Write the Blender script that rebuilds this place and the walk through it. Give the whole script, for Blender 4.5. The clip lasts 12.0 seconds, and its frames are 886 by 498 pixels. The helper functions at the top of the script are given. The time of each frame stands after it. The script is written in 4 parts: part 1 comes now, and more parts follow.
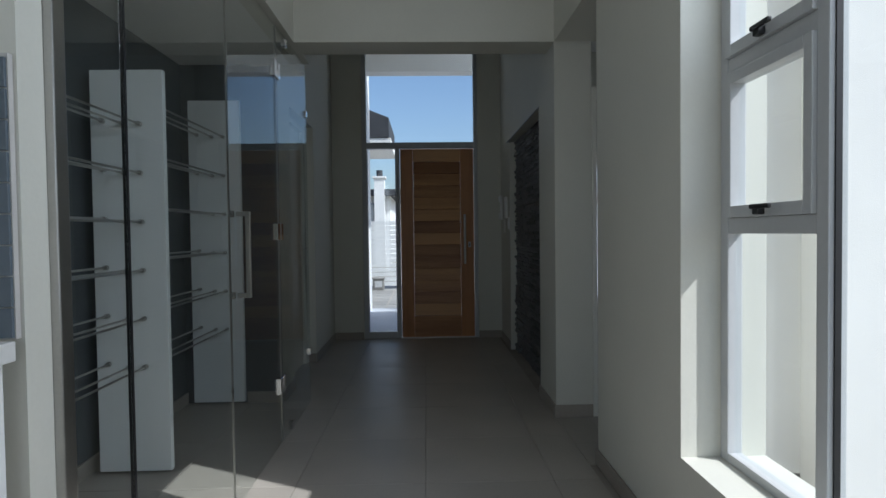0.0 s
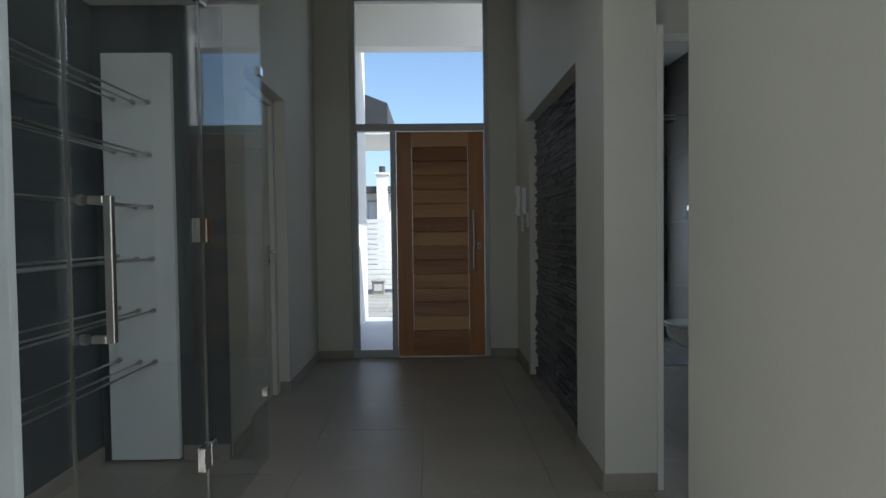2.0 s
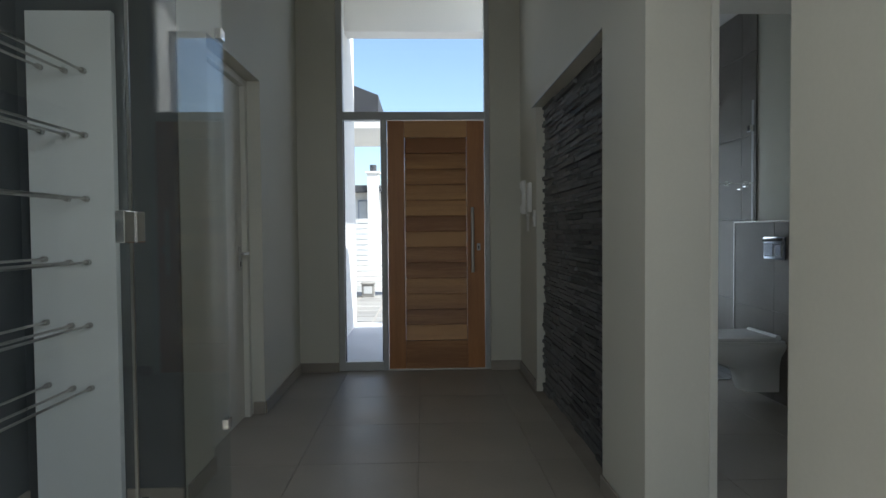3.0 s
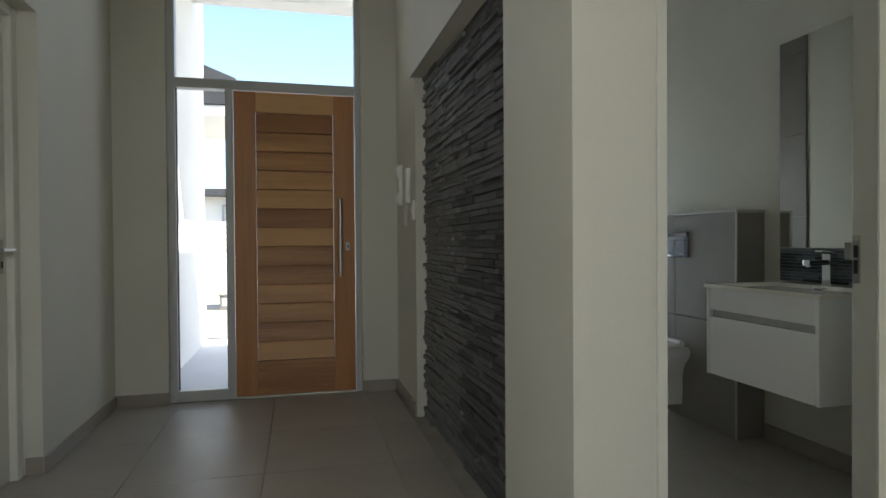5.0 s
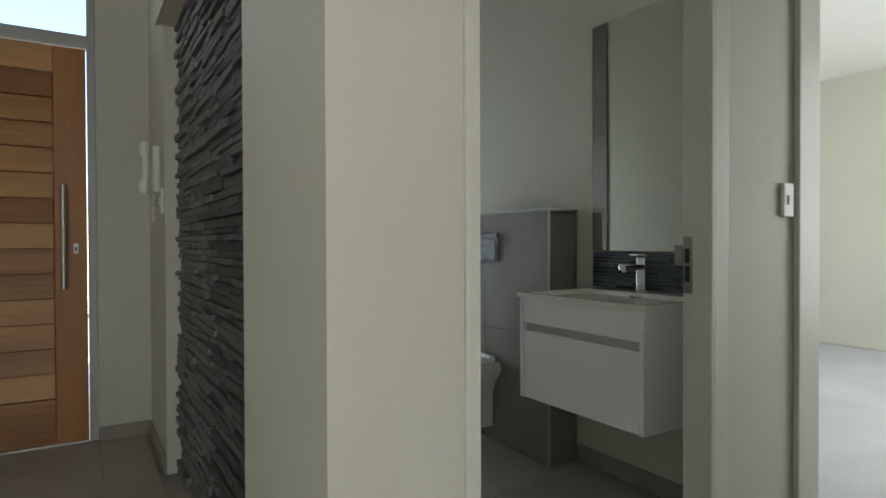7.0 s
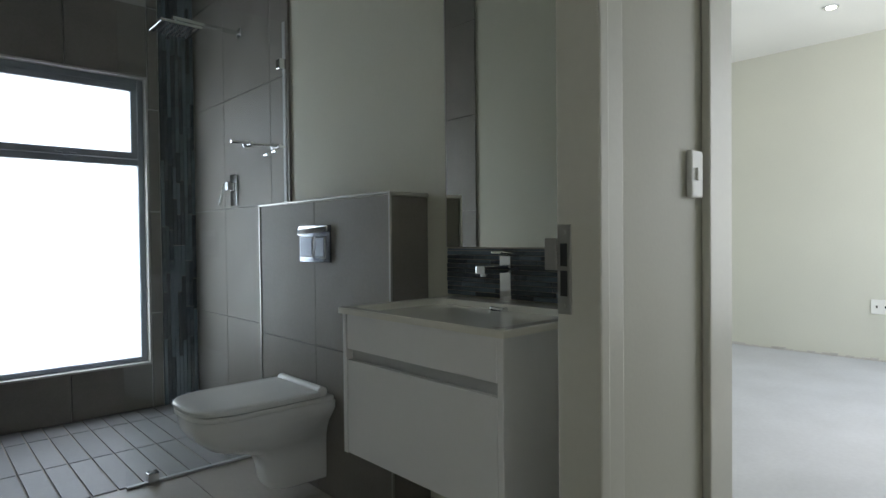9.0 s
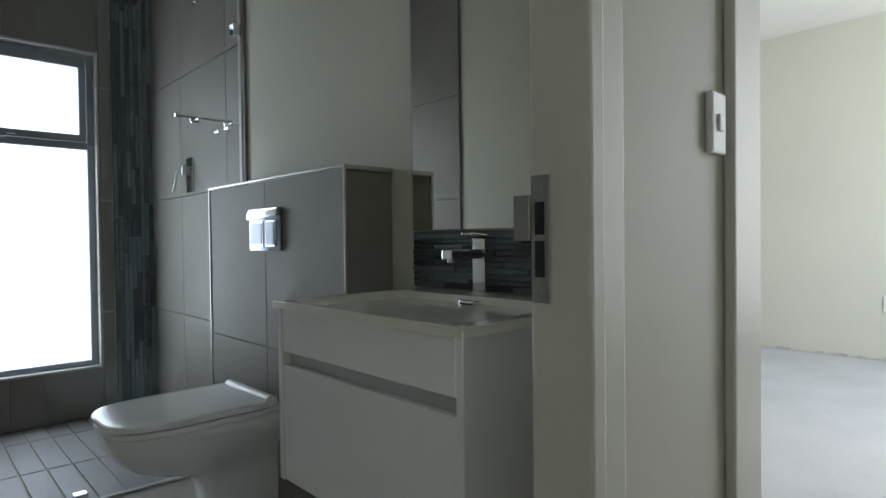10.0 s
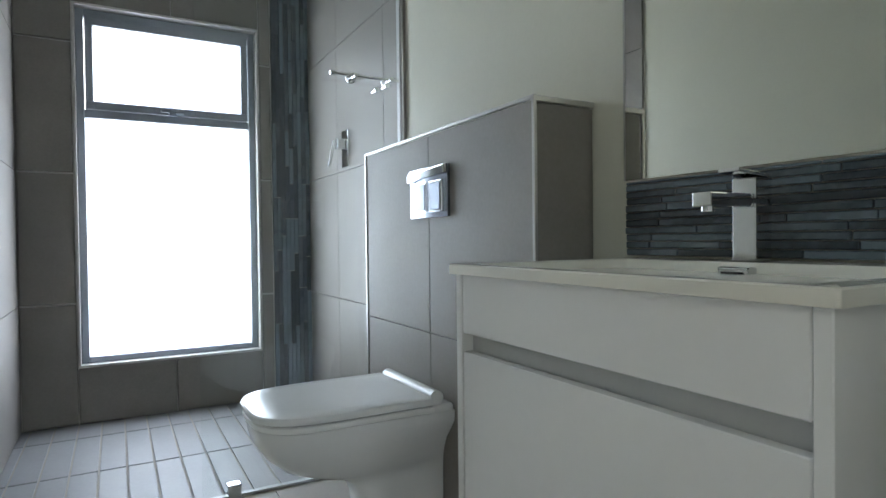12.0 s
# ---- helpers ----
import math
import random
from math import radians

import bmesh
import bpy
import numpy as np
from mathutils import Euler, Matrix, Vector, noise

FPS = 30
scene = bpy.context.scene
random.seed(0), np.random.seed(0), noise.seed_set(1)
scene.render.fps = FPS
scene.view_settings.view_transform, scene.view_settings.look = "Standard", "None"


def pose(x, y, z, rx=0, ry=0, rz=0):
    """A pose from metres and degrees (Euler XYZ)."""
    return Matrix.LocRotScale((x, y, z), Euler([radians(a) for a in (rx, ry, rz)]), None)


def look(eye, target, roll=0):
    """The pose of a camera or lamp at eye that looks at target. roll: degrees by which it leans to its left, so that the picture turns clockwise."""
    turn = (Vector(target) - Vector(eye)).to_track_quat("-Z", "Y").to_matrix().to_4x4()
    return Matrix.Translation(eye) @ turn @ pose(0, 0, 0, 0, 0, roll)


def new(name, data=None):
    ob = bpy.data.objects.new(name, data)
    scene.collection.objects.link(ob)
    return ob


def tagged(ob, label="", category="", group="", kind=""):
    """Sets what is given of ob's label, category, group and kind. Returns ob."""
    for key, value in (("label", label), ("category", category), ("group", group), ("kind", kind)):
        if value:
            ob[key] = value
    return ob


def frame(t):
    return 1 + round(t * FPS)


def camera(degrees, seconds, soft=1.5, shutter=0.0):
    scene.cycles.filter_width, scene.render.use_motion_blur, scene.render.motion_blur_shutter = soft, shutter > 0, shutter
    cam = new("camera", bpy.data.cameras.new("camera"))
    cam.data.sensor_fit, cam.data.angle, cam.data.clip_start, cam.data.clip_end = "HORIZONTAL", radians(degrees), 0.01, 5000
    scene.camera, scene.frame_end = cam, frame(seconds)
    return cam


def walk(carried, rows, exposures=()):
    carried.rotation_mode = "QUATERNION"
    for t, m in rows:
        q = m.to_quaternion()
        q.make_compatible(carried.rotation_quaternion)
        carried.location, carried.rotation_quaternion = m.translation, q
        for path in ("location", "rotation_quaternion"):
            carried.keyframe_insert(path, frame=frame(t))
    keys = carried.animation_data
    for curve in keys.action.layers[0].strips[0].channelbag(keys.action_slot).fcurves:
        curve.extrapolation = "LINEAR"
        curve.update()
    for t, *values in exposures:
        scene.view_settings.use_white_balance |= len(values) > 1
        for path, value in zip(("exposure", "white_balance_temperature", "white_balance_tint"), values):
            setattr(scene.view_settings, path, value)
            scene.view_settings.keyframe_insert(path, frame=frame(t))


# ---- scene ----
cam = camera(73.8, 12.0)
PATH = [
    (0, (0.183, -0.315, 1.165), (0.242, 1.683, 1.109), -0.7),
    (0.5, (0.174, -0.052, 1.187), (0.227, 1.946, 1.127), -0.7),
    (1, (0.151, 0.209, 1.189), (0.2, 2.207, 1.127), -0.7),
    (1.5, (0.216, 0.488, 1.168), (0.254, 2.487, 1.109), -0.7),
    (2, (0.228, 0.745, 1.166), (0.267, 2.743, 1.106), -0.7),
    (2.5, (0.193, 1.015, 1.172), (0.24, 3.014, 1.11), -0.6),
    (4.5, (0.277, 1.839, 1.066), (0.596, 3.813, 1.038), -0.4),
    (5, (0.331, 1.989, 1.059), (0.807, 3.931, 1.033), -0.4),
    (5.5, (0.474, 2.126, 1.065), (1.072, 4.034, 1.037), -0.4),
    (6, (0.553, 2.267, 1.061), (1.282, 4.129, 1.031), -0.3),
    (6.5, (0.611, 2.431, 1.06), (1.494, 4.225, 1.034), -0.2),
    (7, (0.695, 2.532, 1.056), (1.739, 4.237, 1.033), -0.2),
    (7.5, (0.862, 2.636, 1.056), (2.017, 4.268, 1.034), -0.2),
    (9.5, (1.441, 3.065, 1.034), (2.806, 4.527, 0.996), -0.7),
    (10, (1.584, 3.148, 0.989), (2.943, 4.615, 0.955), -0.7),
    (10.5, (1.658, 3.256, 0.961), (3.005, 4.735, 0.926), -0.7),
    (11, (1.707, 3.403, 0.956), (2.985, 4.94, 0.924), -0.7),
    (11.5, (1.716, 3.484, 0.926), (2.856, 5.127, 0.892), -0.8),
    (12, (1.727, 3.557, 0.889), (2.697, 5.305, 0.857), -0.7),
]
EXPOSURES = [(0, 0.1, 5650, 10), (2.5, 0.85, 5950, 10), (4.5, 1.5, 6350, 10), (5.5, 1.85, 6600, 10), (7.5, 1.95, 6500, 9), (9.5, 1.75, 6300, 10), (10.5, 2.1, 6250, 10), (12, 2.85, 6150, 11)]
walk(cam, [(t, look(eye, target, roll)) for t, eye, target, roll in PATH], EXPOSURES)

# ---- world, sun, window light, rear fill ----
world = bpy.data.worlds.new("sky")
scene.world = world
world.use_nodes = True
SUN_DIR = Vector((0.86, -0.46, 1.0)).normalized()
wn = world.node_tree.nodes
sky = wn.new("ShaderNodeTexSky")
sky.sky_type = "NISHITA"
sky.sun_disc = False
sky.dust_density = 2.0
sky.sun_elevation = math.asin(SUN_DIR.z)
sky.sun_rotation = math.atan2(SUN_DIR.x, SUN_DIR.y)
world.node_tree.links.new(sky.outputs[0], wn["Background"].inputs[0])
wn["Background"].inputs[1].default_value = 0.15
sun = new("sun", bpy.data.lights.new("sun", "SUN"))
sun.data.energy, sun.data.angle, sun.data.color = 4.5, radians(0.5), (1.0, 0.95, 0.87)
sun.matrix_world = look(SUN_DIR * 20, (0, 0, 0))


def window_light(name, eye, target, w, h, power, color=(0.93, 0.97, 1.0)):
    ob = new(name, bpy.data.lights.new(name, "AREA"))
    ob.data.shape, ob.data.size, ob.data.size_y, ob.data.energy, ob.data.color = "RECTANGLE", w, h, power, color
    ob.matrix_world = look(eye, target)
    return ob


# first lamp is an added fill from behind; no window is known there
window_light("rear_fill_light", (-1.5, -2.55, 1.3), (-1.5, 0, 1.3), 1.5, 2.2, 15)
window_light("tall_window_light", (1.15, 0.6, 2.36), (0, 0.6, 1.9), 1.8, 0.66, 14)
window_light("frosted_window_light", (1.99, 7.16, 1.17), (1.99, 6, 1.17), 0.9, 1.8, 5.2, (0.84, 0.92, 1.0))
window_light("bedroom_window_light", (5.4, 2.50, 1.4), (5.4, 5, 1.4), 2.6, 1.7, 16)


# ---- materials ----
def material(name, color, rough=0.6, metal=0.0, var=0.08, scale=6.0, fine=60.0, bump=0.1, dist=0.004, rand=0.0, tone=None, coat=0.0, stretch=(1, 1, 1)):
    m = bpy.data.materials.new(name)
    m.use_nodes = True
    n, l = m.node_tree.nodes, m.node_tree.links
    b = n["Principled BSDF"]
    b.inputs["Roughness"].default_value, b.inputs["Metallic"].default_value = rough, metal
    b.inputs["Coat Weight"].default_value = coat
    tc = n.new("ShaderNodeTexCoord")
    mp = n.new("ShaderNodeMapping")
    mp.inputs["Scale"].default_value = stretch
    l.new(tc.outputs["Object"], mp.inputs["Vector"])
    big, small = n.new("ShaderNodeTexNoise"), n.new("ShaderNodeTexNoise")
    big.inputs["Scale"].default_value, small.inputs["Scale"].default_value = scale, fine
    big.inputs["Detail"].default_value, small.inputs["Detail"].default_value = 5, 3
    l.new(mp.outputs[0], big.inputs["Vector"])
    l.new(mp.outputs[0], small.inputs["Vector"])
    add = n.new("ShaderNodeMath")
    add.operation = "MULTIPLY_ADD"
    l.new(small.outputs[0], add.inputs[0])
    add.inputs[1].default_value = 0.4
    l.new(big.outputs[0], add.inputs[2])
    last = add.outputs[0]
    if rand:
        info = n.new("ShaderNodeObjectInfo")
        r = n.new("ShaderNodeMath")
        r.operation = "MULTIPLY_ADD"
        r.inputs[1].default_value = rand
        l.new(info.outputs["Random"], r.inputs[0])
        l.new(last, r.inputs[2])
        sub = n.new("ShaderNodeMath")
        sub.operation = "SUBTRACT"
        l.new(r.outputs[0], sub.inputs[0])
        sub.inputs[1].default_value = rand / 2
        last = sub.outputs[0]
    ramp = n.new("ShaderNodeValToRGB")
    ramp.color_ramp.elements[0].position, ramp.color_ramp.elements[1].position = 0.4, 1.0
    t = tone or tuple(c * (1 - 2 * var) for c in color)
    ramp.color_ramp.elements[0].color = (*t, 1)
    ramp.color_ramp.elements[1].color = (*[min(1, c * (1 + var)) for c in color], 1)
    l.new(last, ramp.inputs[0])
    l.new(ramp.outputs[0], b.inputs["Base Color"])
    rr = n.new("ShaderNodeMapRange")
    rr.inputs["To Min"].default_value, rr.inputs["To Max"].default_value = max(0.02, rough * 0.8), min(1, rough * 1.2)
    l.new(big.outputs[0], rr.inputs["Value"])
    l.new(rr.outputs[0], b.inputs["Roughness"])
    if bump:
        bp = n.new("ShaderNodeBump")
        bp.inputs["Strength"].default_value, bp.inputs["Distance"].default_value = bump, dist
        l.new(small.outputs[0], bp.inputs["Height"])
        l.new(bp.outputs[0], b.inputs["Normal"])
    return m


def glass_material(name, tint, rough=0.0, ior=0.03):
    m = bpy.data.materials.new(name)
    m.use_nodes = True
    n, l = m.node_tree.nodes, m.node_tree.links
    n.remove(n["Principled BSDF"])
    clear, gloss, mix, fres = n.new("ShaderNodeBsdfTransparent"), n.new("ShaderNodeBsdfGlossy"), n.new("ShaderNodeMixShader"), n.new("ShaderNodeLayerWeight")
    power, lift = n.new("ShaderNodeMath"), n.new("ShaderNodeMath")
    power.operation, lift.operation = "POWER", "MULTIPLY_ADD"
    power.inputs[1].default_value, lift.inputs[1].default_value, lift.inputs[2].default_value = 4.0, 0.42, ior
    clear.inputs[0].default_value = (*tint, 1)
    gloss.inputs["Roughness"].default_value = rough
    fres.inputs["Blend"].default_value = 0.5
    l.new(fres.outputs["Facing"], power.inputs[0])
    l.new(power.outputs[0], lift.inputs[0])
    l.new(lift.outputs[0], mix.inputs[0])
    l.new(clear.outputs[0], mix.inputs[1])
    l.new(gloss.outputs[0], mix.inputs[2])
    l.new(mix.outputs[0], n["Material Output"].inputs[0])
    return m


def frosted_material(name):
    m = bpy.data.materials.new(name)
    m.use_nodes = True
    n, l = m.node_tree.nodes, m.node_tree.links
    n.remove(n["Principled BSDF"])
    a, b, mix = n.new("ShaderNodeBsdfTransparent"), n.new("ShaderNodeBsdfTranslucent"), n.new("ShaderNodeMixShader")
    b.inputs[0].default_value = (0.9, 0.92, 0.93, 1)
    mix.inputs[0].default_value = 0.55
    l.new(a.outputs[0], mix.inputs[1])
    l.new(b.outputs[0], mix.inputs[2])
    l.new(mix.outputs[0], n["Material Output"].inputs[0])
    return m


PAINT = material("greige_wall_paint", (0.64, 0.63, 0.555), 0.6, var=0.03, scale=1.5, fine=90, bump=0.08)
PAINT_IN = material("bathroom_wall_paint", (0.66, 0.65, 0.55), 0.6, var=0.03, scale=1.5, fine=90, bump=0.08)
PALE = material("pale_bedroom_paint", (0.66, 0.66, 0.58), 0.7, var=0.03, scale=1.2, fine=80, bump=0.08)
CEIL = material("ceiling_paint", (0.80, 0.80, 0.77), 0.8, var=0.02, scale=1.5, bump=0.03)
DARKPAINT = material("charcoal_wall_paint", (0.085, 0.096, 0.104), 0.6, var=0.1, scale=2, bump=0.08)
WHITEBOARD = material("white_melamine", (0.86, 0.88, 0.88), 0.35, var=0.02, scale=3, bump=0.01)
TRIMW = material("ivory_door_paint", (0.68, 0.67, 0.60), 0.4, var=0.03, scale=3, bump=0.03)
TILEF = material("grey_porcelain_floor_tile", (0.38, 0.348, 0.303), 0.42, var=0.07, scale=2.2, fine=120, bump=0.06, dist=0.002, rand=0.10)
GROUT = material("grey_grout", (0.36, 0.33, 0.288), 0.9, var=0.1, fine=200)
SKIRT = material("skirting_tile", (0.34, 0.305, 0.26), 0.38, var=0.08, scale=4, bump=0.03, rand=0.2)
TILEW = material("taupe_wall_tile", (0.24, 0.222, 0.20), 0.52, var=0.10, scale=3, fine=100, bump=0.015, dist=0.002, rand=0.2)
GROUTW = material("pale_grout", (0.55, 0.53, 0.5), 0.9, var=0.06, fine=200)
TILESH = material("pale_shower_floor_tile", (0.25, 0.25, 0.25), 0.5, var=0.08, scale=5, bump=0.05, rand=0.25)
MOSAIC = material("slate_blue_mosaic", (0.125, 0.155, 0.19), 0.22, var=0.3, scale=8, bump=0.05, rand=0.9)
STONE = material("dark_ledge_stone", (0.13, 0.132, 0.13), 0.6, var=0.3, scale=9, fine=60, bump=0.6, dist=0.006, rand=0.6, tone=(0.045, 0.047, 0.049))
WOOD = material("oiled_hardwood", (0.43, 0.195, 0.072), 0.42, var=0.2, scale=3, fine=22, bump=0.12, dist=0.002, tone=(0.37, 0.16, 0.058), stretch=(7, 7, 0.5))
WOODS = material("oiled_hardwood_slat", (0.56, 0.31, 0.13), 0.45, var=0.12, scale=2, fine=26, bump=0.1, dist=0.0015, rand=0.75, tone=(0.34, 0.155, 0.066), stretch=(0.5, 6, 9))
ALU = material("white_aluminium", (0.52, 0.53, 0.53), 0.4, metal=0.0, var=0.04, scale=3, bump=0.02)
ALUG = material("grey_aluminium", (0.30, 0.33, 0.37), 0.4, var=0.05, scale=3, bump=0.02)
STEEL = material("brushed_steel", (0.50, 0.49, 0.47), 0.3, metal=1.0, var=0.06, scale=10, fine=160, bump=0.03)
SATIN = material("satin_chrome", (0.27, 0.30, 0.35), 0.24, metal=1.0, var=0.03, scale=6, bump=0.01)
CHROME = material("chrome", (0.75, 0.76, 0.78), 0.08, metal=1.0, var=0.02, bump=0)
BLACK = material("black_fitting", (0.012, 0.012, 0.013), 0.5, var=0.1, bump=0.02)
CERAMIC = material("white_ceramic", (0.80, 0.80, 0.78), 0.2, var=0.01, scale=3, bump=0, coat=0.08)
BASIN = material("cream_basin_resin", (0.84, 0.82, 0.74), 0.15, var=0.01, scale=3, bump=0, coat=0.3)
GLOSSW = material("gloss_white_lacquer", (0.89, 0.89, 0.88), 0.14, var=0.012, scale=2, bump=0, coat=0.3)
PLASTIC = material("white_plastic", (0.82, 0.82, 0.79), 0.4, var=0.02, scale=5, bump=0.02)
SCREED = material("pale_screed_floor", (0.55, 0.56, 0.59), 0.6, var=0.08, scale=2.2, fine=40, bump=0.05)
PLASTER = material("white_exterior_plaster", (0.80, 0.79, 0.76), 0.9, var=0.04, scale=2, fine=120, bump=0.25)
ROOF = material("charcoal_roof_tile", (0.05, 0.052, 0.058), 0.7, var=0.2, scale=6, bump=0.3)
PAVE = material("grey_paver", (0.30, 0.29, 0.27), 0.85, var=0.15, scale=4, fine=60, bump=0.3, rand=0.3)
GRAVEL = material("sandy_ground", (0.32, 0.29, 0.24), 0.95, var=0.2, scale=1.2, fine=30, bump=0.5)
SLATW = material("white_fence_slat", (0.72, 0.73, 0.72), 0.6, var=0.05, scale=4, bump=0.1)
SUBWAY = material("slate_blue_subway_tile", (0.12, 0.145, 0.17), 0.18, var=0.08, scale=5, bump=0.04, rand=0.2)
QUARTZ = material("white_stone_worktop", (0.74, 0.73, 0.70), 0.2, var=0.05, scale=12, bump=0.02)
GLASS = glass_material("clear_green_glass", (0.975, 0.99, 0.985), ior=0.04)
PANE = glass_material("clear_window_glass", (0.95, 0.97, 0.97))
FROST = frosted_material("frosted_window_glass")
MIRROR = material("mirror_silver", (0.72, 0.735, 0.68), 0.015, metal=1.0, var=0.0, bump=0)
LAMPGLOW = bpy.data.materials.new("downlight_glow")
LAMPGLOW.use_nodes = True
LAMPGLOW.node_tree.nodes["Principled BSDF"].inputs["Emission Color"].default_value = (1, 0.93, 0.8, 1)
LAMPGLOW.node_tree.nodes["Principled BSDF"].inputs["Emission Strength"].default_value = 3


# ---- mesh helpers ----
def add_box(bm, x0, x1, y0, y1, z0, z1):
    m = Matrix.LocRotScale(((x0 + x1) / 2, (y0 + y1) / 2, (z0 + z1) / 2), None, (abs(x1 - x0), abs(y1 - y0), abs(z1 - z0)))
    return bmesh.ops.create_cube(bm, size=1, matrix=m)["verts"]


def boxes(*lots, bevel=0.0, seg=2):
    bm = bmesh.new()
    for b in lots:
        add_box(bm, *b)
    if bevel:
        bmesh.ops.bevel(bm, geom=bm.edges[:], offset=bevel, segments=seg, affect="EDGES", profile=0.6)
    return bm


def tube(p, q, r, seg=14, bm=None, bevel=0.0):
    bm = bm or bmesh.new()
    p, q = Vector(p), Vector(q)
    rot = (q - p).to_track_quat("Z", "Y").to_matrix().to_4x4()
    bmesh.ops.create_cone(bm, cap_ends=True, segments=seg, radius1=r, radius2=r, depth=(q - p).length, matrix=Matrix.Translation((p + q) / 2) @ rot)
    return bm


def loft(rings, cap=True):
    """A closed skin over rings of equally many points."""
    bm = bmesh.new()
    vs = [[bm.verts.new(p) for p in ring] for ring in rings]
    n = len(vs[0])
    for a, b in zip(vs, vs[1:]):
        for i in range(n):
            bm.faces.new((a[i], a[(i + 1) % n], b[(i + 1) % n], b[i]))
    if cap:
        bm.faces.new(vs[0][::-1])
        bm.faces.new(vs[-1])
    bmesh.ops.recalc_face_normals(bm, faces=bm.faces[:])
    return bm


def mesh_of(name, bm, mat, smooth=False):
    me = bpy.data.meshes.new(name)
    if smooth:
        for f in bm.faces:
            f.smooth = True
        for e in bm.edges:
            if len(e.link_faces) == 2 and e.calc_face_angle(0) > 0.7:
                e.smooth = False
    bm.to_mesh(me)
    bm.free()
    me.materials.append(mat)
    return me


def solid(name, bm, mat, label="", category="", kind="", group="", smooth=False):
    """A top-level thing or piece of the setting that is one mesh."""
    return tagged(new(name, mesh_of(name, bm, mat, smooth)), label, category, group, kind)


def thing(name, loc, label, category, group="", kind=""):
    ob = new(name)
    ob.empty_display_size = 0.1
    ob.location = loc
    return tagged(ob, label, category, group, kind)


def part(name, bm, mat, parent, label="", smooth=False):
    ob = new(name, mesh_of(name, bm, mat, smooth))
    ob.parent = parent
    ob.matrix_parent_inverse = Matrix.Translation(-parent.location)
    return tagged(ob, label)


def piece(name, me, parent, m):
    ob = new(name, me)
    ob.parent = parent
    ob.matrix_parent_inverse = Matrix.Translation(-parent.location)
    ob.matrix_basis = m
    return ob


def structure(name, bm, mat, label=""):
    return solid(name, bm, mat, label, name.split("_")[0], "structure")


# ---- plan ----
XL, XR = -0.82, 0.988          # hall side walls
YD = 6.16                     # inner face of the door wall
YB = 3.325                    # face of the pier by the hall
YW = 3.60                     # corridor face of the bathroom wall
YC = 2.57                     # corridor's near wall
XG = -0.63                    # glass front of the display case
XE = 2.725                    # end wall of the corridor
BX0, BX1, BY1 = 1.31, 2.74, 6.95   # bathroom inside
HI, LO = 3.5, 2.35            # entry ceiling, corridor ceiling
CASE = 2.318                   # top of the glass

ground = structure("ground", boxes((-300, 300, -200, 400, -0.5, -0.14)), GRAVEL, "sandy ground around the house")
floor = structure("floor", boxes((-3.2, 1.32, -2.7, 6.28, -0.14, -0.006), (1.32, 2.80, 2.5, 3.70, -0.14, -0.006), (1.32, 2.86, 3.70, 7.1, -0.14, -0.006)), GROUT, "grey porcelain tiled hall floor")
floor_bed = structure("floor_bedroom", boxes((2.80, 7.3, 2.3, 3.70, -0.12, 0.0), (2.86, 7.3, 3.70, 6.2, -0.12, 0.0)), SCREED, "pale bare screed floor of an unfurnished bedroom")

# entry door wall with piers
structure("wall_door", boxes((XL - 0.2, -0.50, YD, YD + 0.22, 0, HI), (0.765, XR + 0.12, YD, YD + 0.22, 0, HI), (-0.50, 0.765, YD, YD + 0.22, 3.32, HI)), PAINT, "greige painted entrance wall")
# left hall wall with the recessed doorway
structure("wall_left", boxes((XL - 0.2, XL, 3.80, 4.14, 0, HI), (XL - 0.2, XL, 5.06, YD, 0, HI), (XL - 0.2, XL, 4.14, 5.06, 2.12, HI)), PAINT, "greige painted hall wall with a doorway")
# right hall wall with a recess for stone
structure("wall_right", boxes((XR, 1.220, YB, 3.71, 0, HI), (XR, BX0 - 0.01, 3.71, 3.823, 0, HI), (XR + 0.03, BX0 - 0.01, 5.47, YD, 0, HI), (XR, BX0 - 0.01, 3.823, 5.47, 2.04, HI), (XR + 0.12, BX0 - 0.01, 3.823, 5.47, 0, 2.04)), PAINT, "greige painted wall with a shallow recess")
# wall between corridor and bathroom with the door opening
structure("wall_bathroom", boxes((2.227, XE + 0.12, YW, YW + 0.04, 0, LO), (1.2205, 2.227, YW, YW + 0.11, 2.10, LO), (1.212, XE + 0.12, YW, YW + 0.11, LO, HI)), PAINT, "greige painted wall with the bathroom doorway")
# near right wall with the tall window
structure("wall_window", boxes((1.03, 1.32, 1.62, YC, 0, HI), (1.03, 1.32, -2.7, 1.62, 0, 0.40), (1.03, 1.32, -2.7, 1.62, 2.75, HI), (1.03, 1.32, -2.7, -0.35, 0.40, 2.75)), PAINT, "pale painted wall with a tall window")
structure("wall_corridor", boxes((1.32, XE, YC - 0.16, YC, 0, HI)), PLASTER, "white plastered corridor wall")
structure("wall_corridor_end", boxes((XE, XE + 0.12, YC - 0.16, 2.70, 0, HI), (XE, XE + 0.12, 2.70, YW, 2.12, HI)), PAINT, "greige painted wall round the bedroom doorway")
